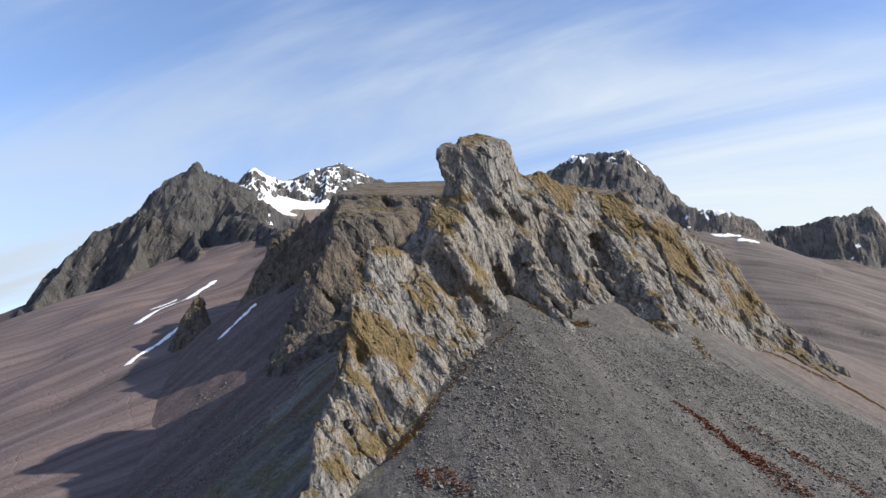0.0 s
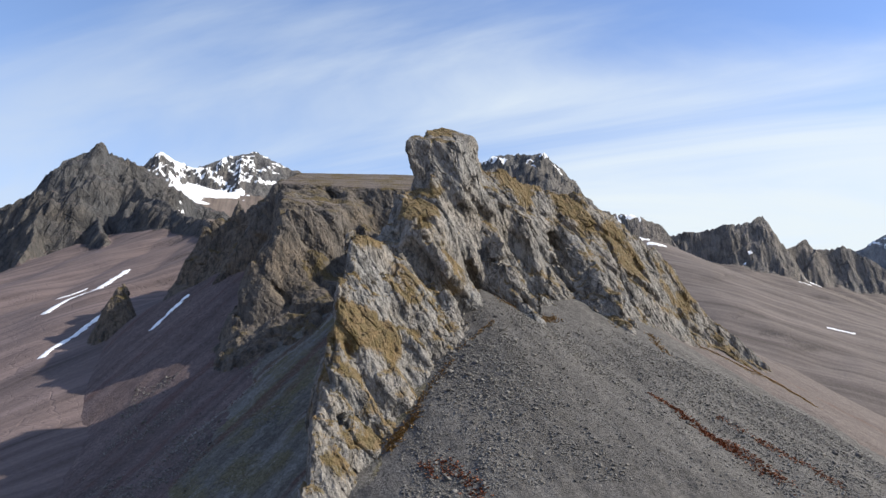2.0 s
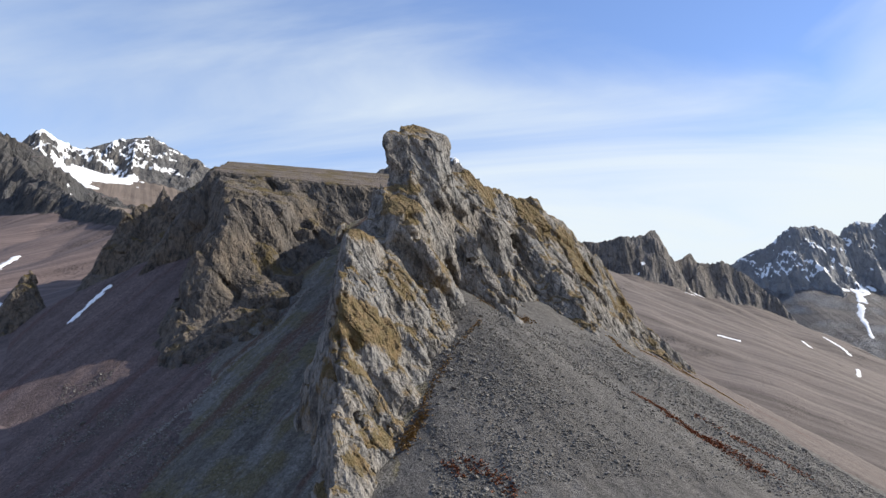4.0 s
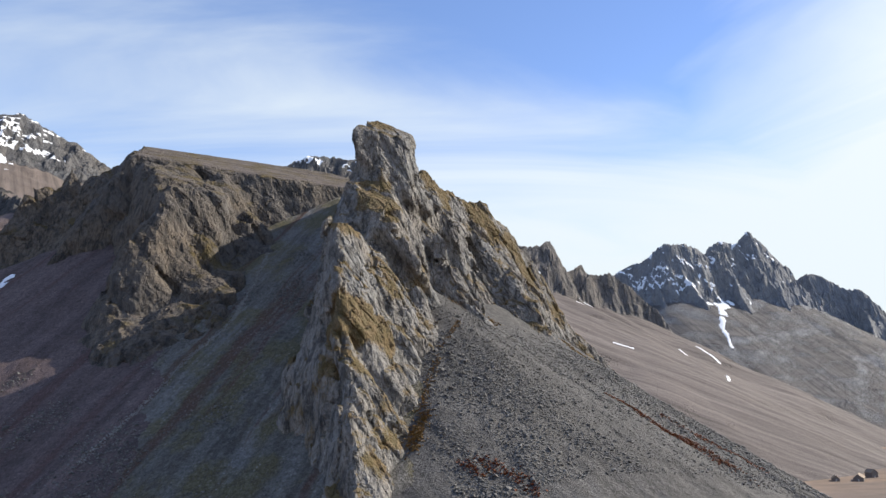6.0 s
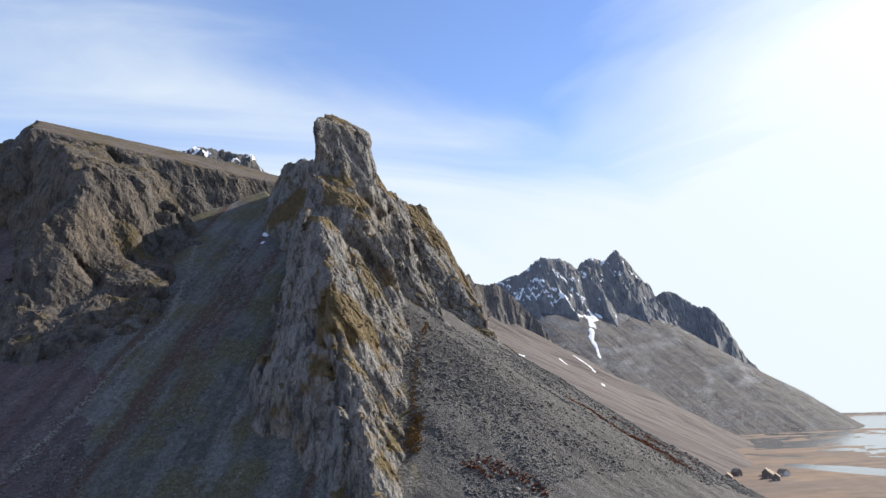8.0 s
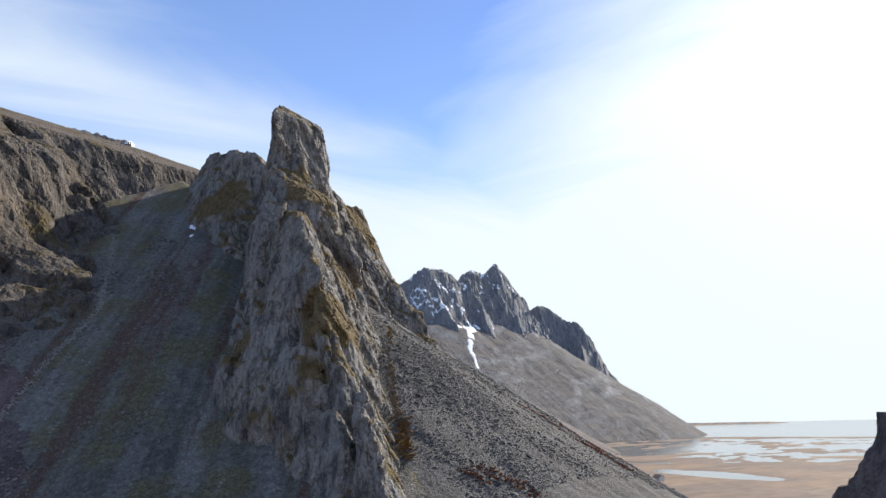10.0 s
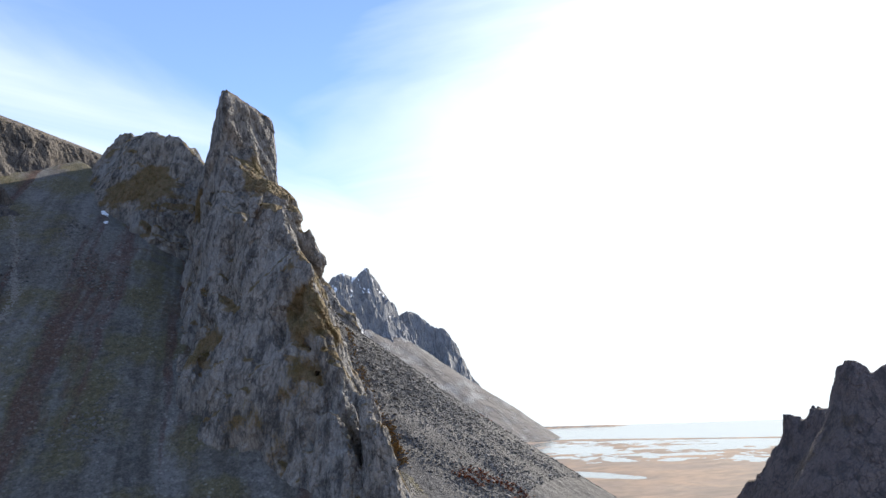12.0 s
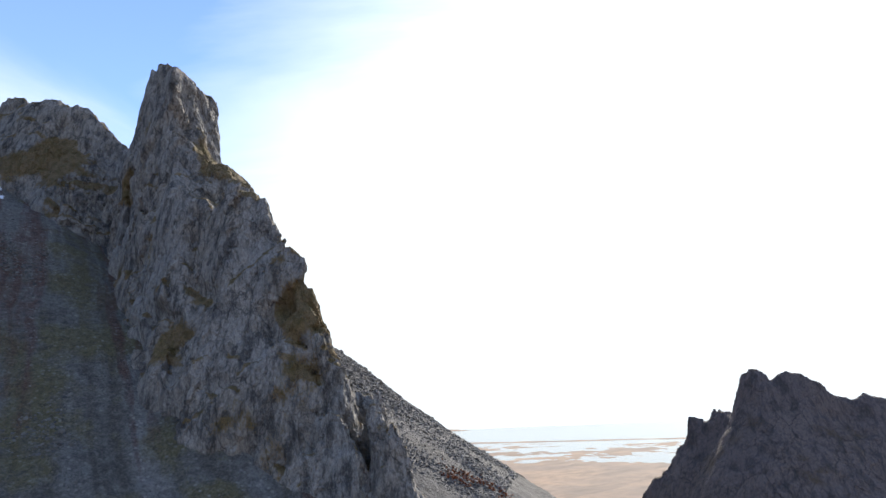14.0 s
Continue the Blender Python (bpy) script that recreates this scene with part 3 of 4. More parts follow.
TOWERS = mountain("mountain", "castle-like basalt wall above a long brown scree slope", [
    [(463, 1235, 500, 60), (566, 1190, 462, 50), (610, 1180, 440, 60), (660, 1300, 440, 60), (717, 1359, 475, 60), (770, 1334, 478, 75), (817, 1312, 482, 95), (858, 1292, 487, 120), (887, 1279, 491, 145), (911, 1277, 500, 165), (920, 1277, 458, 140), (944, 1280, 429, 110), (974, 1282, 438, 110), (1010, 1283, 451, 120), (1017, 1281, 423, 100), (1086, 1251, 425, 115), (1099, 1242, 409, 115), (1120, 1227, 386, 110), (1142, 1208, 355, 108), (1162, 1188, 319, 95), (1174, 1176, 290, 80), (1185, 1165, 256, 50), (1203, 1145, 229, 20)],
], (200, 1900, 330, 1650), 5.0, 45, talus=0.615, bow=0.00006, cliff=2.6, material=TOWER, jag=0.85)
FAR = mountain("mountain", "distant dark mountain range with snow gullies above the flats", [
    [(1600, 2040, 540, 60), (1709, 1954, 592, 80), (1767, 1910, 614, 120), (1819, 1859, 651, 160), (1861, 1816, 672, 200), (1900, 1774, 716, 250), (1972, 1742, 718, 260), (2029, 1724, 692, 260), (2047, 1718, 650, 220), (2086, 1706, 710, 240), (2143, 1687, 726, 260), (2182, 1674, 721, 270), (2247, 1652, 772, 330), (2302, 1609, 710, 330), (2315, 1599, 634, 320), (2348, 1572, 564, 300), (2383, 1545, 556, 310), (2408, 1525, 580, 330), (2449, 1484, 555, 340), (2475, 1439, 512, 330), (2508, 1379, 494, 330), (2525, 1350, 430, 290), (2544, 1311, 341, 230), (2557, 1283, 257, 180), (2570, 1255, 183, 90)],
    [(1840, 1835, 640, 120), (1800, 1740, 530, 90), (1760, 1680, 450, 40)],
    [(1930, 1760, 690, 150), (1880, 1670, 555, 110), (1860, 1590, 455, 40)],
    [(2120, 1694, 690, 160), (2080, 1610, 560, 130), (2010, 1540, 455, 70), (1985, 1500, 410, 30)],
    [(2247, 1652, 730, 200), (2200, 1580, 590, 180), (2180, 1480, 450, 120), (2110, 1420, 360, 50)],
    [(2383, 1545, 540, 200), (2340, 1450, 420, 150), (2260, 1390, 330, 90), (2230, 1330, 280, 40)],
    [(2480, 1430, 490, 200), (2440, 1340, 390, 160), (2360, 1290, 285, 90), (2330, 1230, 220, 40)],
], (1000, 3300, 500, 2300), 6.5, 52, talus=0.69, bow=0.0, cliff=1.9, material=HAZED_GABBRO, jag=1.1)


# ---- the main crag ----
TALL = np.diag((1.0, 1.0, 0.32)).astype(np.float32)
DIP = np.array((0.62, -0.12, -0.775))
SLANT = np.array(Euler((0.25, -0.45, 0.3)).to_matrix() @ Matrix.Diagonal((1.2, 0.9, 0.45)).to_3x3(), dtype=np.float32)
GRAIN = np.array((0.42, -0.1, -0.9))
FOLIA = (np.eye(3) - 0.68 * np.outer(GRAIN, GRAIN)).astype(np.float32)
DIPPED = (np.eye(3) - 0.7 * np.outer(DIP, DIP)).astype(np.float32)


def broken(p, f, size, depth):
    """Upright ribs and sharp slanting clefts that roughen a solid."""
    out = 0.42 * rough(p @ TALL, size, 3, 0.5, True) + 0.6 * rough(p, size * 1.8, 2)
    cleft = np.maximum(rough(p @ DIPPED + 60, size * 0.9, 2, 0.5, True) - 0.1, 0.0)
    return f - depth * (out - 2.6 * cleft)


# slanting gullies and recesses in the sunlit face
CLEFTS = [
    ([(-16, 297, 172), (-7, 291, 163), (3, 290, 149), (15, 290, 137), (24, 291, 127)], 4.8),
    ([(-19, 277, 152), (-4, 275, 131), (8, 279, 125)], 1.8),
    ([(57, 358, 226), (61, 351, 206), (64, 347, 188), (67, 345, 170), (71, 343, 150)], 6.0),
    ([(30, 321, 154), (35, 322, 144), (46, 325, 133)], 4.6),
    ([(48, 300, 128), (54, 295, 121)], 2.6),
    ([(24, 285, 120), (31, 280, 112)], 2.6),
    ([(-32, 266, 138), (-31, 263, 130)], 2.2),
    ([(27, 328, 193), (37, 329, 176), (46, 331, 161)], 1.2),
    ([(94, 372, 186), (96, 366, 168), (98, 364, 152)], 5.0),
    ([(130, 394, 206), (136, 382, 176), (140, 372, 146)], 3.0),
    ([(-38, 262, 128), (-34, 262, 118), (-36, 256, 108)], 2.6),
    ([(-36, 236, 84), (-30, 238, 72), (-30, 234, 62)], 3.0),
]


def main_crag(p):
    butt = faces(p, ((0.45, -0.80, 0.40), (-16, 249, 90)), ((-0.95, -0.1, 0.2), (-42, 270, 97)), ((-0.82, 0.5, 0.2), (-50, 285, 79)), ((0.2, -0.25, 0.94), (-27, 281, 161)), ((0.6, 0.35, 0.72), (-22, 291, 163)), ((0, 1, 0.1), (0, 340, 150)))
    body = faces(p, ((-0.77, 0.62, 0.14), (8, 354, 149)), ((-0.75, -0.5, 0.4), (-5, 307, 180)), ((0.15, -0.98, 0.1), (3, 285, 160)), ((0.0, -0.75, -0.66), (2, 284, 151)), ((-0.05, -0.62, 0.78), (3, 301, 180)), ((0.8, -0.5, 0.33), (14, 304, 178)), ((0.2, 0.85, 0.5), (30, 372, 214)), ((0, 0, 1), (0, 0, 212)))
    flank = faces(p, ((-0.8, 0.56, 0.17), (-28, 317, 112)), ((-0.92, -0.2, 0.3), (-37, 300, 110)), ((0, -0.5, 0.86), (-24, 292, 158)), ((1, 0, 0), (20, 0, 0)), ((0.2, 0.9, 0.3), (10, 366, 150)), ((0.2, -0.95, 0.2), (-30, 284, 110)))
    wide = faces(p, ((-0.77, 0.62, 0.14), (8, 354, 149)), ((-0.9, -0.35, 0.3), (2, 322, 170)), ((0.45, -0.87, 0.18), (36, 323, 143)), ((0.6, -0.2, 0.77), (46, 345, 212)), ((0.1, 0.8, 0.6), (40, 384, 214)), ((0.95, 0.1, 0.2), (86, 330, 150)))
    neck = faces(p, ((-0.77, 0.62, 0.14), (6, 336, 217)), ((-0.8, -0.5, 0.3), (5, 332, 211)), ((0.15, -0.93, 0.34), (20, 333, 205)), ((0.82, -0.5, 0.15), (34, 336, 218)), ((0.2, 0.85, 0.48), (31, 366, 240)), ((0, 0, 1), (0, 0, 238)), ((0, 0, -1), (0, 0, 150)))
    skull = faces(p, ((-0.77, 0.62, 0.10), (0.6, 334, 222)), ((-0.85, -0.5, 0.15), (0.6, 329, 222)), ((-0.55, -0.55, 0.62), (7, 332, 236)), ((-0.15, -0.98, 0.05), (16, 329, 222)), ((0.68, -0.72, 0.12), (31, 330, 222)), ((0.05, -0.6, 0.8), (25, 351, 246)), ((0.3, -0.3, 0.9), (38, 345, 243)), ((0, 0, 1), (0, 0, 253)), ((0.97, 0.1, 0.12), (44, 340, 228)), ((0.45, 0.85, 0.25), (32, 368, 250)), ((-0.79, -0.5, -0.8), (4, 330, 215)))
    rise = ridge(p, [(46, 368, 225), (64, 377, 229), (91, 392, 229), (121, 399, 222), (148, 414, 215), (170, 430, 205), (193, 444, 196), (210, 454, 190), (224, 450, 160), (236, 436, 129), (234, 405, 104)], 1.1, 2.5, 5.0)
    knob = ridge(p, [(36, 370, 222), (41, 384, 225), (46, 400, 238), (50, 420, 250), (53, 447, 261), (60, 475, 270), (64, 490, 262), (70, 510, 252)], 2.6, 1.2, 3.0)
    block = ridge(p, [(56, 418, 247), (70, 425, 252), (78, 432, 246)], 2.2, 2.0, 2.0)
    rise = smax(rise, faces(p, ((-0.77, 0.62, 0.14), (14, 358, 149))), 3.0)
    knob = smax(knob, faces(p, ((0.4, -0.8, 0.4), (42, 372, 222)), ((0.9, 0, 0.45), (66, 420, 245)), ((-0.88, -0.40, 0.2), (42, 412, 197))), 2.0)
    f = smin(np.minimum(butt, smin(smin(body, flank, 3.0), wide, 2.0)), smin(neck, rise, 2.0), 2.0)
    f = smin(smin(f, knob, 3.0), block, 2.0)
    ribs = [
        ridge(p, [(44, 340, 196), (52, 327, 165), (60, 314, 142), (64, 304, 116)], 3.4, 3.4, 4.0),
        ridge(p, [(78, 388, 214), (84, 373, 186), (88, 366, 152)], 2.3, 2.0, 4.0),
        ridge(p, [(100, 393, 214), (107, 378, 190), (113, 356, 162), (118, 340, 144), (120, 331, 122)], 3.0, 1.9, 3.0),
        ridge(p, [(167, 429, 206), (176, 420, 176), (186, 414, 140)], 2.0, 2.0, 4.0),
        ridge(p, [(205, 450, 190), (205, 430, 150), (212, 418, 122)], 2.0, 2.0, 4.0),
    ]
    for r in ribs:
        f = smin(f, r, 1.5)
    f = np.minimum(f, skull)
    for line, reach in CLEFTS:
        d = None
        for a, b in zip(line, line[1:]):
            a, b = np.array(a, np.float32), np.array(b, np.float32)
            t = np.clip(((p - a) @ (b - a)) / ((b - a) @ (b - a)), 0, 1)[:, None]
            e = np.linalg.norm(p - a - t * (b - a), axis=1)
            d = e if d is None else np.minimum(d, e)
        f = smax(f, (reach - d) * 0.8, 1.2)
    return f


def main_relief(p, f):
    depth = np.where(p[:, 2] > 205, 1.3, 2.4)
    slabs = blocks(p @ SLANT, 13.0)
    return broken(p, f, 17, depth) - 0.25 * rough(p @ TALL, 5.0, 2, 0.6, True) - 0.6 * depth * slabs[0]


def rocky(low, high, step, solid, roughen, margin, block, relief, tufts=()):
    """A carved solid with broken relief, and how thickly moss and grass grow on it."""
    verts, quads = carve(low, high, step, solid, roughen, margin)
    verts, quads = finer(verts, largest(quads, len(verts)))
    n = normals(verts, quads)
    h1, e1 = blocks(verts @ FOLIA, block)
    h2, e2 = blocks(verts @ FOLIA + 77, block * 0.4)
    h3 = blocks(verts + 140, block * 0.2)[0]
    calm = smooth(-0.35, 0.5, rough(verts, block * 4, 2))
    push = relief * (0.25 + 0.8 * calm) * (0.7 * h1 - 0.6 * smooth(0.10, 0.0, e1)) + relief * 0.40 * (0.9 * h2 - 0.4 * smooth(0.12, 0.0, e2)) + relief * 0.12 * h3 + relief * 0.3 * rough(verts @ FOLIA, block * 0.3, 3, 0.6)
    push = push * (1 - 0.4 * smooth(0.2, 0.7, n @ np.array((-0.8, 0.58, 0.1))))
    push = push * (1 - 0.8 * smooth(0.78, 0.86, n[:, 2]))
    growth = smooth(0.2, 0.75, n[:, 2]) * 0.62 + 0.36 * rough(verts, 14, 4, 0.62)
    for x, y, z, reach, much in tufts:
        growth = growth + much * smooth(1.0, 0.35, np.linalg.norm(verts - np.array((x, y, z)), axis=1) / reach)
    return verts + n * push[:, None], quads, growth


def crag_thing(name, label, verts, quads, growth, material, regions):
    """A crag as one thing whose named parts share its surface."""
    base = new(name)
    tagged(base, label, "rock crag")
    mid = verts[quads].mean(1)
    left = np.ones(len(quads), bool)
    for part_name, choose in regions:
        sel = left & choose(mid)
        left &= ~sel
        if sel.any():
            build(part_name, verts, quads[sel], [material], base, growth=growth)
    return base


TUFTS = [(-1, 304, 184, 17, 0.7), (6, 318, 200, 14, 0.55), (-24, 283, 162, 14, 0.4), (-30, 258, 118, 16, 0.85), (-15, 258, 114, 15, 0.75), (-22, 268, 134, 11, 0.3), (0, 270, 116, 9, 0.35), (-30, 246, 100, 9, 0.3), (10, 275, 118, 10, 0.3), (20, 340, 247, 12, 0.35), (70, 380, 216, 26, 0.65), (110, 392, 208, 26, 0.5), (150, 405, 185, 36, 0.5), (200, 435, 165, 36, 0.45), (125, 385, 190, 20, 0.4), (64, 378, 224, 16, 0.5), (44, 425, 216, 20, 0.7), (36, 445, 214, 14, 0.6), (-36, 303, 112, 13, 0.6), (-50, 272, 88, 10, 0.5), (22, 365, 190, 14, 0.35)]
v, q, grow = rocky((-75, 205, 28), (275, 530, 268), 1.25, main_crag, main_relief, 8.0, 5.5, 0.8, TUFTS)
crag = crag_thing("rock_crag", "craggy grey-brown pinnacle with olive moss on its ledges", v, q, grow, CRAG, [
    ("pinnacle_head", lambda m: (m[:, 2] > 212) & (m[:, 1] < 370) & (m[:, 0] < 50)),
    ("buttress", lambda m: (m[:, 0] < 30) & (m[:, 1] < 300)),
    ("pinnacle", lambda m: (m[:, 0] < 48) & (m[:, 1] < 385)),
    ("saddle_knob", lambda m: (m[:, 0] < 75) & (m[:, 1] > 400)),
    ("side_ridge", lambda m: m[:, 0] > -999),
])


# ---- the crag across the gully, under its gravel top ----
def left_crag(p):
    nose = faces(p, ((0.1, -0.5, 1.0), (-63, 505, 255)), ((0.2, -0.93, 0.3), (-55, 446, 182)), ((-0.93, -0.25, 0.25), (-86, 446, 185)), ((-0.87, 0.0, 0.45), (-110, 520, 238)), ((0.85, -0.48, 0.1), (-40, 450, 176)), ((0, 1, 0), (0, 600, 0)))
    toe = faces(p, ((-0.4, -0.6, 0.7), (-60, 440, 170)), ((0.0, -0.25, 0.97), (-60, 440, 176)), ((-0.85, -0.2, 0.4), (-106, 430, 130)), ((0.85, -0.48, 0.15), (-46, 397, 138)), ((0.1, -0.9, 0.4), (-70, 384, 115)), ((0, 1, 0), (0, 600, 0)))
    dome = faces(p, ((-0.01, -0.5, 1.0), (-47, 600, 309)), ((-0.01, 0.1, 1.0), (-47, 641, 328)), ((-0.85, -0.1, 0.45), (-104, 585, 270)), ((-0.1, -0.97, 0.2), (-60, 524, 256)), ((-0.25, -0.93, 0.2), (0, 518, 252)), ((0.8, 0.1, 0.6), (112, 600, 314)), ((0, 1, 0), (0, 740, 0)))
    wing = ridge(p, [(-75, 567, 286), (-85, 572, 288), (-91, 575, 296), (-95, 579, 286), (-100, 583, 292), (-106, 589, 291), (-109, 592, 283), (-117, 599, 283), (-122, 603, 266), (-131, 611, 282), (-137, 614, 269), (-147, 609, 270), (-156, 605, 262), (-164, 600, 241), (-176, 592, 205)], 2.4, 2.4, 2.0)
    horn = ridge(p, [(-80, 462, 222), (-86, 456, 205), (-92, 450, 180)], 2.5, 2.5, 4.0)
    lip = ridge(p, [(-20, 480, 222), (-24, 500, 244), (-30, 520, 262)], 1.8, 1.4, 4.0)
    f = smin(smin(smin(nose, dome, 5.0), smin(wing, toe, 3.0), 4.0), np.minimum(horn, lip), 2.0)
    return f


def left_relief(p, f):
    top = np.minimum(np.abs(f - faces(p, ((-0.01, -0.5, 1.0), (-47, 600, 309)))), np.abs(f - faces(p, ((-0.01, 0.1, 1.0), (-47, 641, 328)))))
    keep = 1 - 0.93 * smooth(4.0, 1.0, top) * smooth(500, 530, p[:, 1])
    return f + (broken(p, f, 24, 3.6) - 0.7 * rough(p @ TALL, 8, 2, 0.6, True) - f) * keep


v, q, grow = rocky((-190, 365, 90), (150, 690, 340), 2.4, left_crag, left_relief, 9.5, 9.0, 1.15, [(-50, 447, 190, 22, 0.5), (-60, 505, 258, 14, 0.3)])
crag_thing("rock_crag", "brown broken crag under a smooth gravel top", v, q, grow, CRAG_LEFT, [
    ("gravel_top", lambda m: (m[:, 1] > 535) & (m[:, 0] > -95) & (m[:, 2] > 285)),
    ("lower_rock", lambda m: m[:, 2] < 172),
    ("rock_wing", lambda m: (m[:, 0] < -100) & (m[:, 1] > 540)),
    ("back_wall", lambda m: (m[:, 0] > -25)),
    ("rock_nose", lambda m: m[:, 0] > -999)])


# ---- the dark crag by the flats ----
def right_crag(p):
    crest = [(180, 175, 20), (163, 152, 41), (158, 143, 51), (155, 136, 55), (153, 130, 67), (151, 125, 70), (150, 122, 82), (148, 118, 81), (147, 114, 76), (145, 112, 86), (140, 108, 84), (132, 105, 80), (127, 103, 89), (123, 101, 98), (118, 97, 102), (118, 93, 102), (119, 89, 98), (119, 84, 101), (119, 78, 99), (120, 69, 94), (121, 61, 89), (121, 54, 90), (124, 30, 84), (125, -20, 60)]
    body = ridge(p, [(x, y, z - 9) for x, y, z in crest], 1.9, 1.5, 2.0)
    best = None
    for seg in zip(crest, crest[1:]):
        d, z = along(p, seg)[:2]
        f = (p[:, 2] - z + 4.0 * np.maximum(d - 2.6, 0)) / 4.1
        best = f if best is None else np.minimum(best, f)
    return smin(body, best, 2.0)


def right_relief(p, f):
    return broken(p, f, 14, 0.5) - 0.2 * rough(p @ TALL, 5, 2, 0.6, True)


v, q, grow = rocky((60, -10, 20), (215, 185, 112), 1.6, right_crag, right_relief, 6.0, 6.0, 0.6)
crag_thing("rock_crag", "dark brown jagged crag standing by the flats", v, q, grow, CRAG_RIGHT, [
    ("rock_horn", lambda m: (m[:, 1] > 107) & (m[:, 2] > 74)),
    ("summit_block", lambda m: m[:, 2] > 84),
    ("rock_flank", lambda m: m[:, 0] > -999)])


# ---- snow ----
def snow_on(ob, verts, quads, streaks, lift=1.0, field=None):
    """Old snow lying on a mountain: strips from place to place in plan, each a part of its own; field adds a broken cover."""
    for x0, y0, x1, y1, width in streaks:
        mid = verts[quads].mean(1)
        pad = 2 * width + 30
        near = (mid[:, 0] > min(x0, x1) - pad) & (mid[:, 0] < max(x0, x1) + pad) & (mid[:, 1] > min(y0, y1) - pad) & (mid[:, 1] < max(y0, y1) + pad)
        if not near.any():
            continue
        lay(ob, verts, quads[near], lambda v: along(v, [(x0, y0, 0), (x1, y1, 0)])[0] + 0.55 * width * rough(v * np.array((1, 1, 0)), width * 1.3, 3, 0.6) - width, lift)
    if field:
        mid = verts[quads].mean(1)
        lay(ob, verts, quads[field(mid) < 4], field, lift)


def lay(ob, verts, quads, inside, lift):
    used, back = np.unique(quads.ravel(), return_inverse=True)
    v, q = finer(verts[used], back.reshape(-1, 4))
    v, q = finer(v, q)
    n = np.cross(v[q[:, 2]] - v[q[:, 0]], v[q[:, 3]] - v[q[:, 1]])
    gentle = np.abs(n[:, 2]) > 0.42 * np.linalg.norm(n, axis=1)
    keep = (inside(v[q].mean(1)) < 0) & gentle
    if keep.sum() < 4:
        return
    edge = inside(v)
    v = v + np.c_[np.zeros((len(v), 2)), np.clip(-edge * 0.4, -0.3, lift)]
    build("snow_patch", v, q[keep], [SNOW], ob, soft=True)


def snow_field(v):
    """Broken snow on the high north-side ground: a full bowl, and bands along the ledges above it."""
    bowl = np.hypot((v[:, 0] + 415) * 0.75, (v[:, 1] - 1620) * 0.8) - 95
    bands = 30 * rough(v * np.array((0.5, 0.5, 1.6)), 34, 4, 0.6) + 4 + 0.12 * np.maximum(v[:, 0] + 230, 0)
    top = np.maximum(bands, 690 - v[:, 2])
    return np.minimum(bowl + 30 * rough(v, 40, 3), top)


def far_snow(v):
    """Snow caught in the gullies of the far range."""
    bands = 26 * rough(v * np.array((1.4, 0.5, 0.9)), 30, 4, 0.6) + 3 + 0.05 * np.maximum(v[:, 0] - 1960, 0)
    return np.maximum(bands, np.maximum(520 - v[:, 2], 1760 - v[:, 0]))


snow_on(*LEFT, [(-303, 850, -322, 690, 4.5), (-254, 645, -268, 560, 3.0), (-330, 800, -345, 770, 3.0), (-365, 1343, -366, 1330, 5)])
snow_on(*SNOWY, [], 1.5, snow_field)
snow_on(*BACK, [(350, 1440, 330, 1450, 9), (418, 1405, 400, 1415, 7), (455, 1409, 440, 1412, 7), (385, 1425, 372, 1428, 6), (470, 1405, 480, 1395, 5), (310, 1460, 300, 1465, 7)])
snow_on(*TOWERS, [(1036, 1024, 1013, 987, 3.0), (1141, 1064, 1098, 976, 3.5), (1014, 896, 930, 830, 3.0), (632, 806, 655, 790, 2.5), (553, 1136, 575, 1128, 9), (520, 1166, 560, 1160, 5), (480, 1205, 560, 1185, 5), (830, 1256, 850, 1250, 4), (908, 1195, 925, 1190, 4), (940, 1220, 960, 1205, 4)])
snow_on(*FAR, [(1975, 1625, 1935, 1580, 22), (1940, 1578, 1868, 1528, 13), (1838, 1510, 1800, 1488, 9), (1800, 1488, 1754, 1441, 8), (1754, 1441, 1700, 1386, 5), (1440, 1362, 1425, 1340, 7), (1824, 1777, 1850, 1690, 16), (1840, 1740, 1870, 1660, 9), (1789, 1870, 1785, 1800, 12), (2170, 1653, 2180, 1620, 14), (1880, 1640, 1900, 1600, 10), (2000, 1600, 1990, 1570, 8), (1960, 1680, 1965, 1650, 8), (2060, 1560, 2050, 1545, 7), (1500, 1180, 1475, 1140, 4)], 1.5, far_snow)

# ---- loose stones on the scree ----
def stone_shape(seed, squash):
    """A broken angular stone about 1 m across, as vertices and triangles."""
    r = random.Random(seed)
    bm = bmesh.new()
    bmesh.ops.create_icosphere(bm, subdivisions=1, radius=0.5)
    cuts = [(Vector((r.uniform(-1, 1), r.uniform(-1, 1), r.uniform(-1, 1))).normalized(), r.uniform(0.26, 0.42)) for _ in range(6)]
    for vert in bm.verts:
        for normal, reach in cuts:
            over = vert.co.dot(normal) - reach
            if over > 0:
                vert.co -= normal * over
        vert.co = Vector((vert.co.x * 1.25, vert.co.y, vert.co.z * squash))
    bm.verts.index_update()
    verts = np.array([tuple(v.co) for v in bm.verts])
    tris = np.array([[v.index for v in f.verts] for f in bm.faces])
    bm.free()
    return verts, tris


STONES = [stone_shape(k, 0.55 + 0.08 * (k % 5)) for k in range(9)]


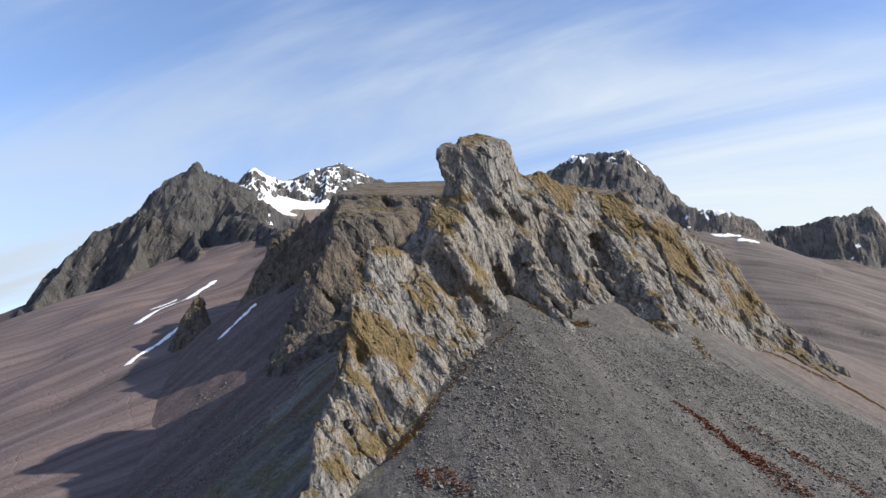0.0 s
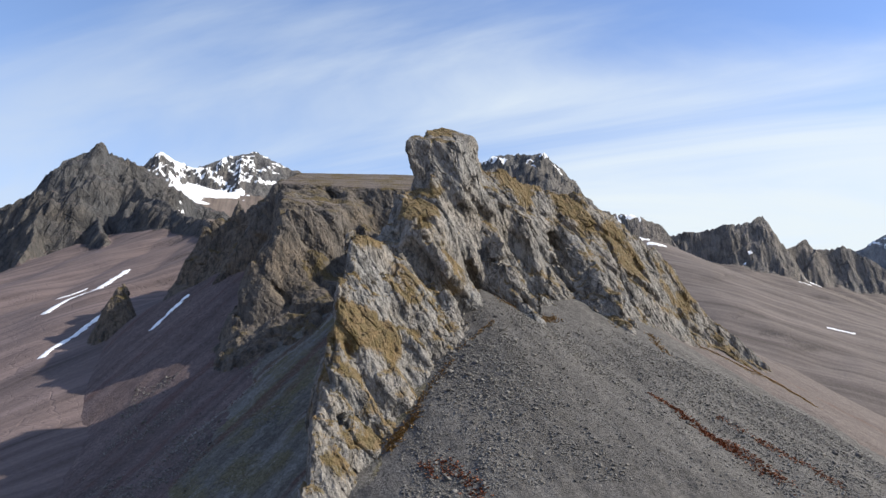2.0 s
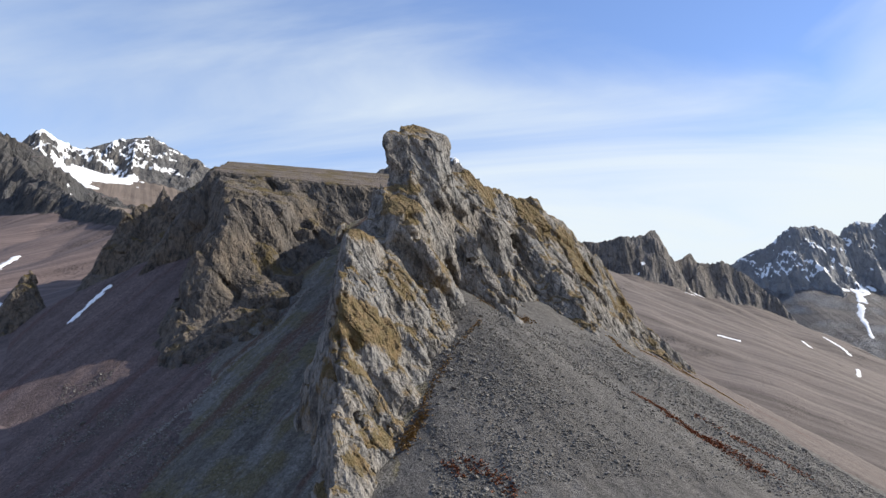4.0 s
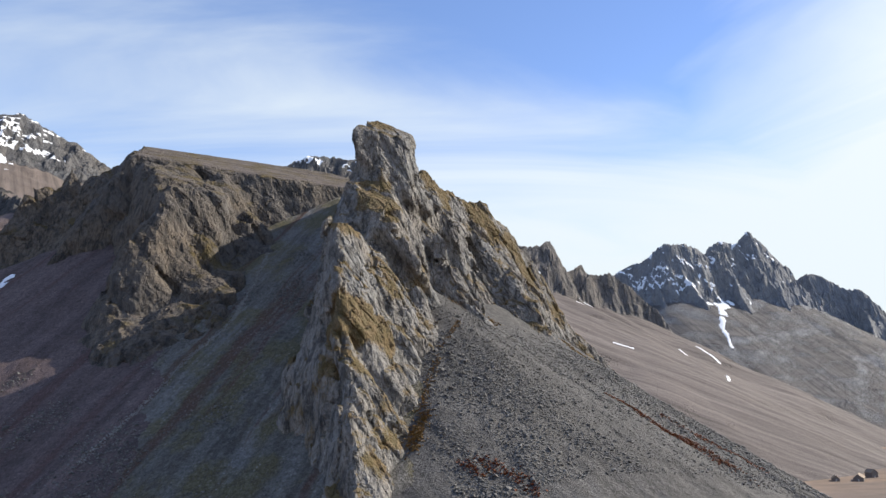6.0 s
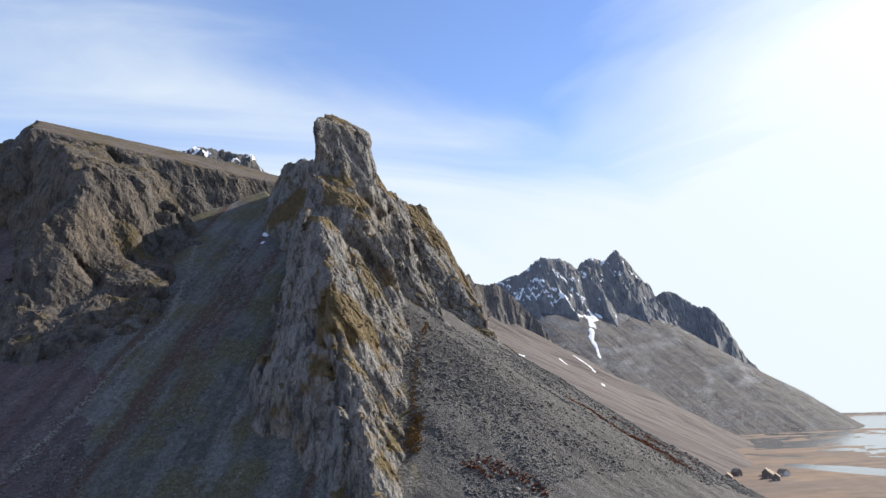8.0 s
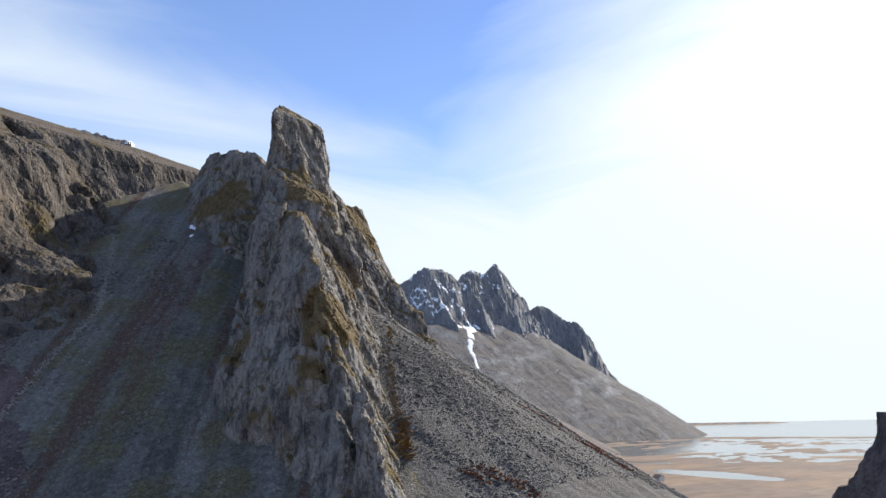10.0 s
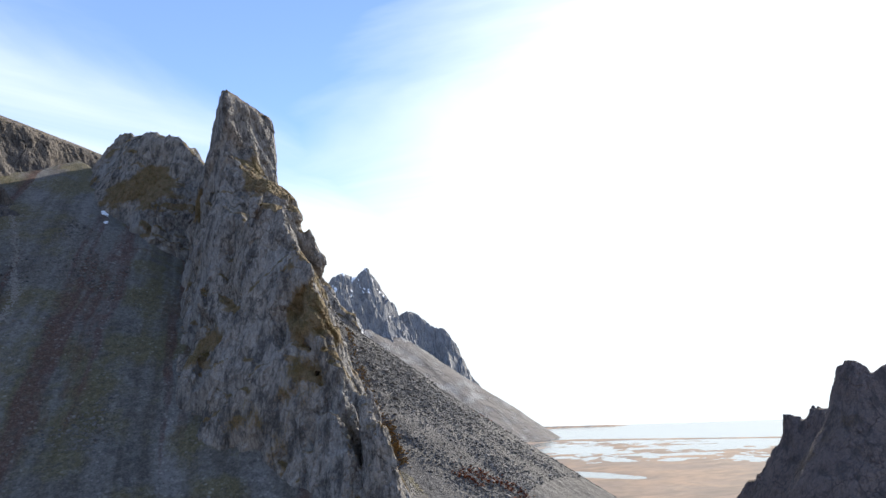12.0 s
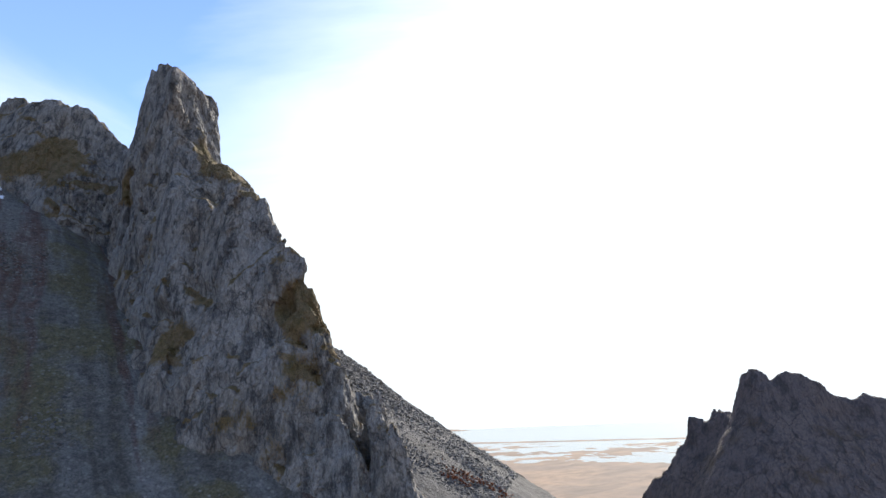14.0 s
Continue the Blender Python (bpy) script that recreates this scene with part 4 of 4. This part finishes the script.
def stone_colours(n, at):
    tone = n.add("ShaderNodeObjectInfo").outputs["Random"]
    island = n.add("ShaderNodeNewGeometry").outputs["Random Per Island"]
    fine = n.noise(at, 2.5, 4, 0.7)
    mixed = n.math("FRACT", n.math("ADD", tone, island))
    base = n.mix(mixed, (0.085, 0.08, 0.075, 1), (0.27, 0.255, 0.235, 1))
    return n.mix(n.math("MULTIPLY", fine, 0.6), base, (0.05, 0.048, 0.045, 1)), fine


STONE = surface("loose_stone", stone_colours, 0.6, 0.1)


def strewn(name, label, count, spot, size, seed, material=STONE):
    """Stones too many to count, as one object. spot(rng, n) gives places in plan."""
    rng = np.random.default_rng(seed)
    xy = spot(rng, count)
    z = ground_height(np.c_[xy, np.zeros(len(xy))])
    big = size(rng, len(xy), xy)
    all_v, all_t, start = [], [], 0
    for kind, (sv, st) in enumerate(STONES):
        mine = np.arange(len(xy)) % len(STONES) == kind
        c = np.c_[xy, z + 0.12 * big][mine]
        a = rng.uniform(0, 2 * np.pi, len(c))
        lean = rng.uniform(-0.5, 0.5, len(c))
        x = sv[:, 0][None] * np.cos(a)[:, None] - sv[:, 1][None] * np.sin(a)[:, None]
        y = sv[:, 0][None] * np.sin(a)[:, None] + sv[:, 1][None] * np.cos(a)[:, None]
        h = sv[:, 2][None] + x * lean[:, None]
        v = c[:, None] + big[mine][:, None, None] * np.stack([x, y, h], -1)
        t = st[None] + start + (np.arange(len(c)) * len(sv))[:, None, None]
        all_v.append(v.reshape(-1, 3))
        all_t.append(t.reshape(-1, 3))
        start += len(c) * len(sv)
    ob = build(name, np.concatenate(all_v), np.concatenate(all_t), [material])
    return tagged(ob, label, "stones", kind="stuff")


def on_fan(rng, n):
    """Places on the grey fan, thickest along its tongues of coarse blocks."""
    xy = np.c_[rng.uniform(-15, 215, n * 4), rng.uniform(205, 330, n * 4)]
    p = np.c_[xy, np.zeros(len(xy))]
    right, gully, red = slopes(p)[:3]
    turned = np.c_[xy[:, 0] * 0.96 + xy[:, 1] * 0.27, (xy[:, 1] * 0.96 - xy[:, 0] * 0.27) * 0.25, np.zeros(len(xy))]
    thick = smooth(-0.35, 0.6, rough(turned, 14, 3)) * 0.9 + 0.1
    thick = thick * smooth(330, 290, xy[:, 1]) * np.where(right < np.maximum(gully, red), 1, 0)
    return xy[rng.random(len(xy)) < thick][:n]


def in_gully(rng, n):
    xy = np.c_[rng.uniform(-160, 10, n * 4), rng.uniform(240, 440, n * 4)]
    p = np.c_[xy, np.zeros(len(xy))]
    right, gully, red = slopes(p)[:3]
    thick = smooth(-0.1, 0.8, rough(p, 22, 3)) * np.where(right > np.maximum(gully, red), 1, 0)
    return xy[rng.random(len(xy)) < thick][:n]


strewn("scree_stones", "broken grey stones strewn thickly down the fan", 60000, on_fan, lambda r, n, xy: np.clip(r.lognormal(-0.85, 0.5, n), 0.2, 1.9), 11)
strewn("gully_stones", "pale stones scattered over the mossy gully", 14000, in_gully, lambda r, n, xy: np.clip(r.lognormal(-0.65, 0.5, n), 0.2, 1.6), 12)


def boulders():
    rng = np.random.default_rng(5)
    meshes = []
    for k, (sv, st) in enumerate(STONES):
        me = bpy.data.meshes.new("boulder")
        me.from_pydata([tuple(v) for v in sv], [], [tuple(int(i) for i in t) for t in st])
        me.materials.append(STONE)
        meshes.append(me)
    spots = on_fan(rng, 110)
    spots = np.concatenate([spots, in_gully(rng, 30)])
    z = ground_height(np.c_[spots, np.zeros(len(spots))])
    for k, ((x, y), h) in enumerate(zip(spots, z)):
        big = float(np.clip(rng.lognormal(0.55, 0.3), 1.2, 3.6))
        ob = new("boulder", meshes[k % len(meshes)])
        ob.matrix_world = pose(x, y, h + 0.1 * big, rng.uniform(-25, 25), rng.uniform(-25, 25), rng.uniform(0, 360)) @ Matrix.Scale(big, 4)
        tagged(ob, "angular grey basalt boulder resting on the scree", "boulder", "boulders on the scree")


boulders()


# ---- dwarf shrubs and dead grass ----
def tuft_colours(red, gold):
    def build(n, at):
        island = n.add("ShaderNodeNewGeometry").outputs["Random Per Island"]
        return n.mix(island, (*red, 1), (*gold, 1)), n.noise(at, 3.0, 3)
    return build


RUST = surface("rust_shrub", tuft_colours((0.21, 0.068, 0.04), (0.28, 0.13, 0.06)), 0.3, 0.1)
STRAW = surface("dead_grass", tuft_colours((0.22, 0.135, 0.05), (0.36, 0.24, 0.11)), 0.3, 0.1)


def tufts(name, label, patches, material, seed, size=0.7):
    """Low clumps of five blades each, in patches (x, y, x1, y1, half width, how many)."""
    rng = np.random.default_rng(seed)
    xs = []
    for x0, y0, x1, y1, half, many in patches:
        t = rng.random(many)
        xs.append(np.c_[x0 + t * (x1 - x0) + rng.normal(0, half, many), y0 + t * (y1 - y0) + rng.normal(0, half, many)])
    xy = np.concatenate(xs)
    z = ground_height(np.c_[xy, np.zeros(len(xy))])
    verts, tris = [], []
    blades = 6
    n = len(xy)
    big = size * rng.uniform(0.5, 1.4, n)
    for b in range(blades):
        a = rng.uniform(0, 2 * np.pi, n)
        out = np.stack([np.cos(a), np.sin(a), 0 * a], 1) * big[:, None]
        side = np.stack([-np.sin(a), np.cos(a), 0 * a], 1) * big[:, None] * 0.35
        root = np.c_[xy, z + 0.05]
        tip = root + out * 0.9 + np.c_[np.zeros((n, 2)), big * rng.uniform(0.45, 0.8, n)]
        verts += [root - side, root + side, tip]
        base = np.arange(n) + b * 3 * n
        tris.append(np.stack([base, base + n, base + 2 * n], 1))
    ob = build(name, np.concatenate(verts), np.concatenate(tris), [material])
    return tagged(ob, label, "shrubs", kind="stuff")


tufts("rust_shrubs", "rust-red dwarf shrubs in a line down the scree", [(92, 260, 97, 251, 1.0, 90), (97, 251, 108, 230, 1.6, 480), (106, 236, 116, 217, 2.6, 360), (116, 253, 131, 236, 1.2, 110), (126, 242, 142, 222, 2.0, 220), (-1, 221, 8, 204, 1.7, 200), (-8, 222, -4, 215, 0.9, 60)], RUST, 21, 0.72)
tufts("dead_grass", "straw-coloured dead grass along the foot of the crag", [(14, 272, 34, 289, 0.9, 90), (-6, 250, 12, 270, 1.0, 130), (45, 312, 76, 322, 2.0, 500), (84, 358, 106, 362, 3.0, 600), (-18, 236, -6, 248, 1.5, 400), (200, 408, 232, 392, 3, 400), (233, 417, 240, 402, 2.0, 260), (240, 402, 253, 372, 2.4, 520), (132, 335, 128, 309, 1.6, 200)], STRAW, 22)


# ---- farm on the flats ----
def plain_paint(name, colour, rough_value=0.8):
    return surface(name, lambda n, at: (n.mix(n.noise(at, 1.2, 4, 0.6), (*[c * 0.75 for c in colour], 1), (*[c * 1.2 for c in colour], 1)), n.noise(at, 4, 3)), 0.3, 0.05, rough_value)


# tarred boards and turf made paler, with distance haze mixed into their colours
TARRED, TURF, PALE = plain_paint("hazed_tarred_boards", (0.19, 0.165, 0.15)), plain_paint("hazed_turf_roof", (0.27, 0.21, 0.155)), plain_paint("whitewash", (0.6, 0.6, 0.58))


def solid(name, corners, polys, material, parent, label=""):
    me = bpy.data.meshes.new(name)
    me.from_pydata(corners, [], polys)
    me.materials.append(material)
    ob = new(name, me)
    ob.parent = parent
    if label:
        ob["label"] = label
    return ob


def farmhouse(x, y, turn, long, wide, high, label, front=TARRED):
    base = new("farmhouse")
    a, b = long / 2, wide / 2
    box = [(-a, -b, -1), (a, -b, -1), (a, b, -1), (-a, b, -1), (-a, -b, high), (a, -b, high), (a, b, high), (-a, b, high), (-a, 0, high + b * 0.8), (a, 0, high + b * 0.8)]
    solid("wall", box, [(0, 1, 5, 4), (1, 2, 6, 9, 5), (2, 3, 7, 6), (3, 0, 4, 8, 7)], front, base)
    o, t = 0.5, 0.4
    for sign in (-1, 1):
        e = [(-a - o, sign * (b + o), high - o * 0.8), (a + o, sign * (b + o), high - o * 0.8), (a + o, 0, high + b * 0.8 + 0.05), (-a - o, 0, high + b * 0.8 + 0.05)]
        e += [(p, q, r + t) for p, q, r in e]
        solid("roof", e, [(0, 1, 2, 3), (4, 5, 6, 7), (0, 1, 5, 4), (1, 2, 6, 5), (2, 3, 7, 6), (3, 0, 4, 7)], TURF, base)
    solid("door", [(-a - 0.06, -0.6, 0), (-a - 0.06, 0.6, 0), (-a - 0.06, 0.6, 2), (-a - 0.06, -0.6, 2), (-a + 0.05, -0.6, 0), (-a + 0.05, 0.6, 0), (-a + 0.05, 0.6, 2), (-a + 0.05, -0.6, 2)], [(0, 1, 2, 3), (4, 5, 6, 7), (0, 1, 5, 4), (2, 3, 7, 6), (1, 2, 6, 5), (0, 3, 7, 4)], PALE, base, "pale boarded door")
    h = float(ground_height(np.array([[x, y, 0.0]]))[0])
    base.matrix_world = pose(x, y, h, 0, 0, turn)
    return tagged(base, label, "house", "farmhouses on the flats")


for x, y, turn, long, wide, high, label, front in [
    (612, 450, 25, 22, 9, 3.0, "long low dark shed with a turf roof", TARRED),
    (645, 455, 70, 9, 8, 5.0, "small tall tarred hut on the flats", TARRED),
    (668, 430, 20, 18, 9, 4.5, "dark tarred house with a turf roof", TARRED),
    (640, 415, 15, 19, 10, 4.5, "dark tarred longhouse with a turf roof", TARRED),
    (672, 412, 60, 12, 8, 4.0, "house with a pale gable and dark roof", PALE),
    (618, 398, 20, 11, 8, 4.0, "low dark outbuilding with a turf roof", TARRED),
    (590, 462, 35, 12, 7, 2.6, "low dark turf-covered farm shed", TARRED)]:
    farmhouse(x, y, turn, long, wide, high, label, front)


# ---- small snow on the near slopes, the dry stream bed, and a rock tooth ----
def ground_snow(x0, y0, x1, y1, width):
    pad = width * 2
    verts, quads = lattice(np.arange(min(x0, x1) - pad, max(x0, x1) + pad, 0.8), np.arange(min(y0, y1) - pad, max(y0, y1) + pad, 0.8))
    edge = along(verts, [(x0, y0, 0), (x1, y1, 0)])[0] + 0.6 * width * rough(verts, width * 1.2, 3, 0.6) - width
    verts[:, 2] = ground_height(verts) + np.clip(-edge * 0.5, -0.3, 0.5) + 0.1
    keep = edge[quads].mean(1) < 0
    build("snow_patch", verts, quads[keep], [SNOW], ground, soft=True)


for strip in [(-160, 545, -176, 520, 3.0), (38, 456, 41, 459, 1.6), (27, 440, 29, 443, 1.8), (20, 430, 22, 432, 0.9)]:
    ground_snow(*strip)


def on_line(line, half):
    def spot(rng, n):
        t = rng.random(n) * (len(line) - 1)
        k = np.minimum(t.astype(int), len(line) - 2)
        pts = np.array(line, float)
        return pts[k] + (t - k)[:, None] * (pts[k + 1] - pts[k]) + rng.normal(0, half, (n, 2))
    return spot


PALE_STONE = plain_paint("washed_stone", (0.26, 0.25, 0.235))
strewn("stream_stones", "pale washed stones of a dry stream bed", 2600, on_line([(-4, 484), (-12, 455), (-25, 428), (-36, 408), (-44, 392), (-62, 376), (-86, 356), (-112, 334)], 1.0), lambda r, n, xy: np.clip(r.lognormal(-0.7, 0.4, n), 0.25, 1.3), 13, PALE_STONE)


def tooth(p):
    return ridge(p, [(-232, 604, 172), (-226, 594, 192), (-222, 586, 200), (-222, 578, 168)], 2.2, 2.6, 3.0)


v, q, grow = rocky((-260, 560, 140), (-190, 625, 212), 1.8, tooth, lambda p, f: broken(p, f, 12, 1.6), 5.0, 6.0, 0.8)
tagged(build("rock_tooth", v, q, [CRAG_LEFT], growth=grow), "dark upright rock tooth standing in the talus", "rock")
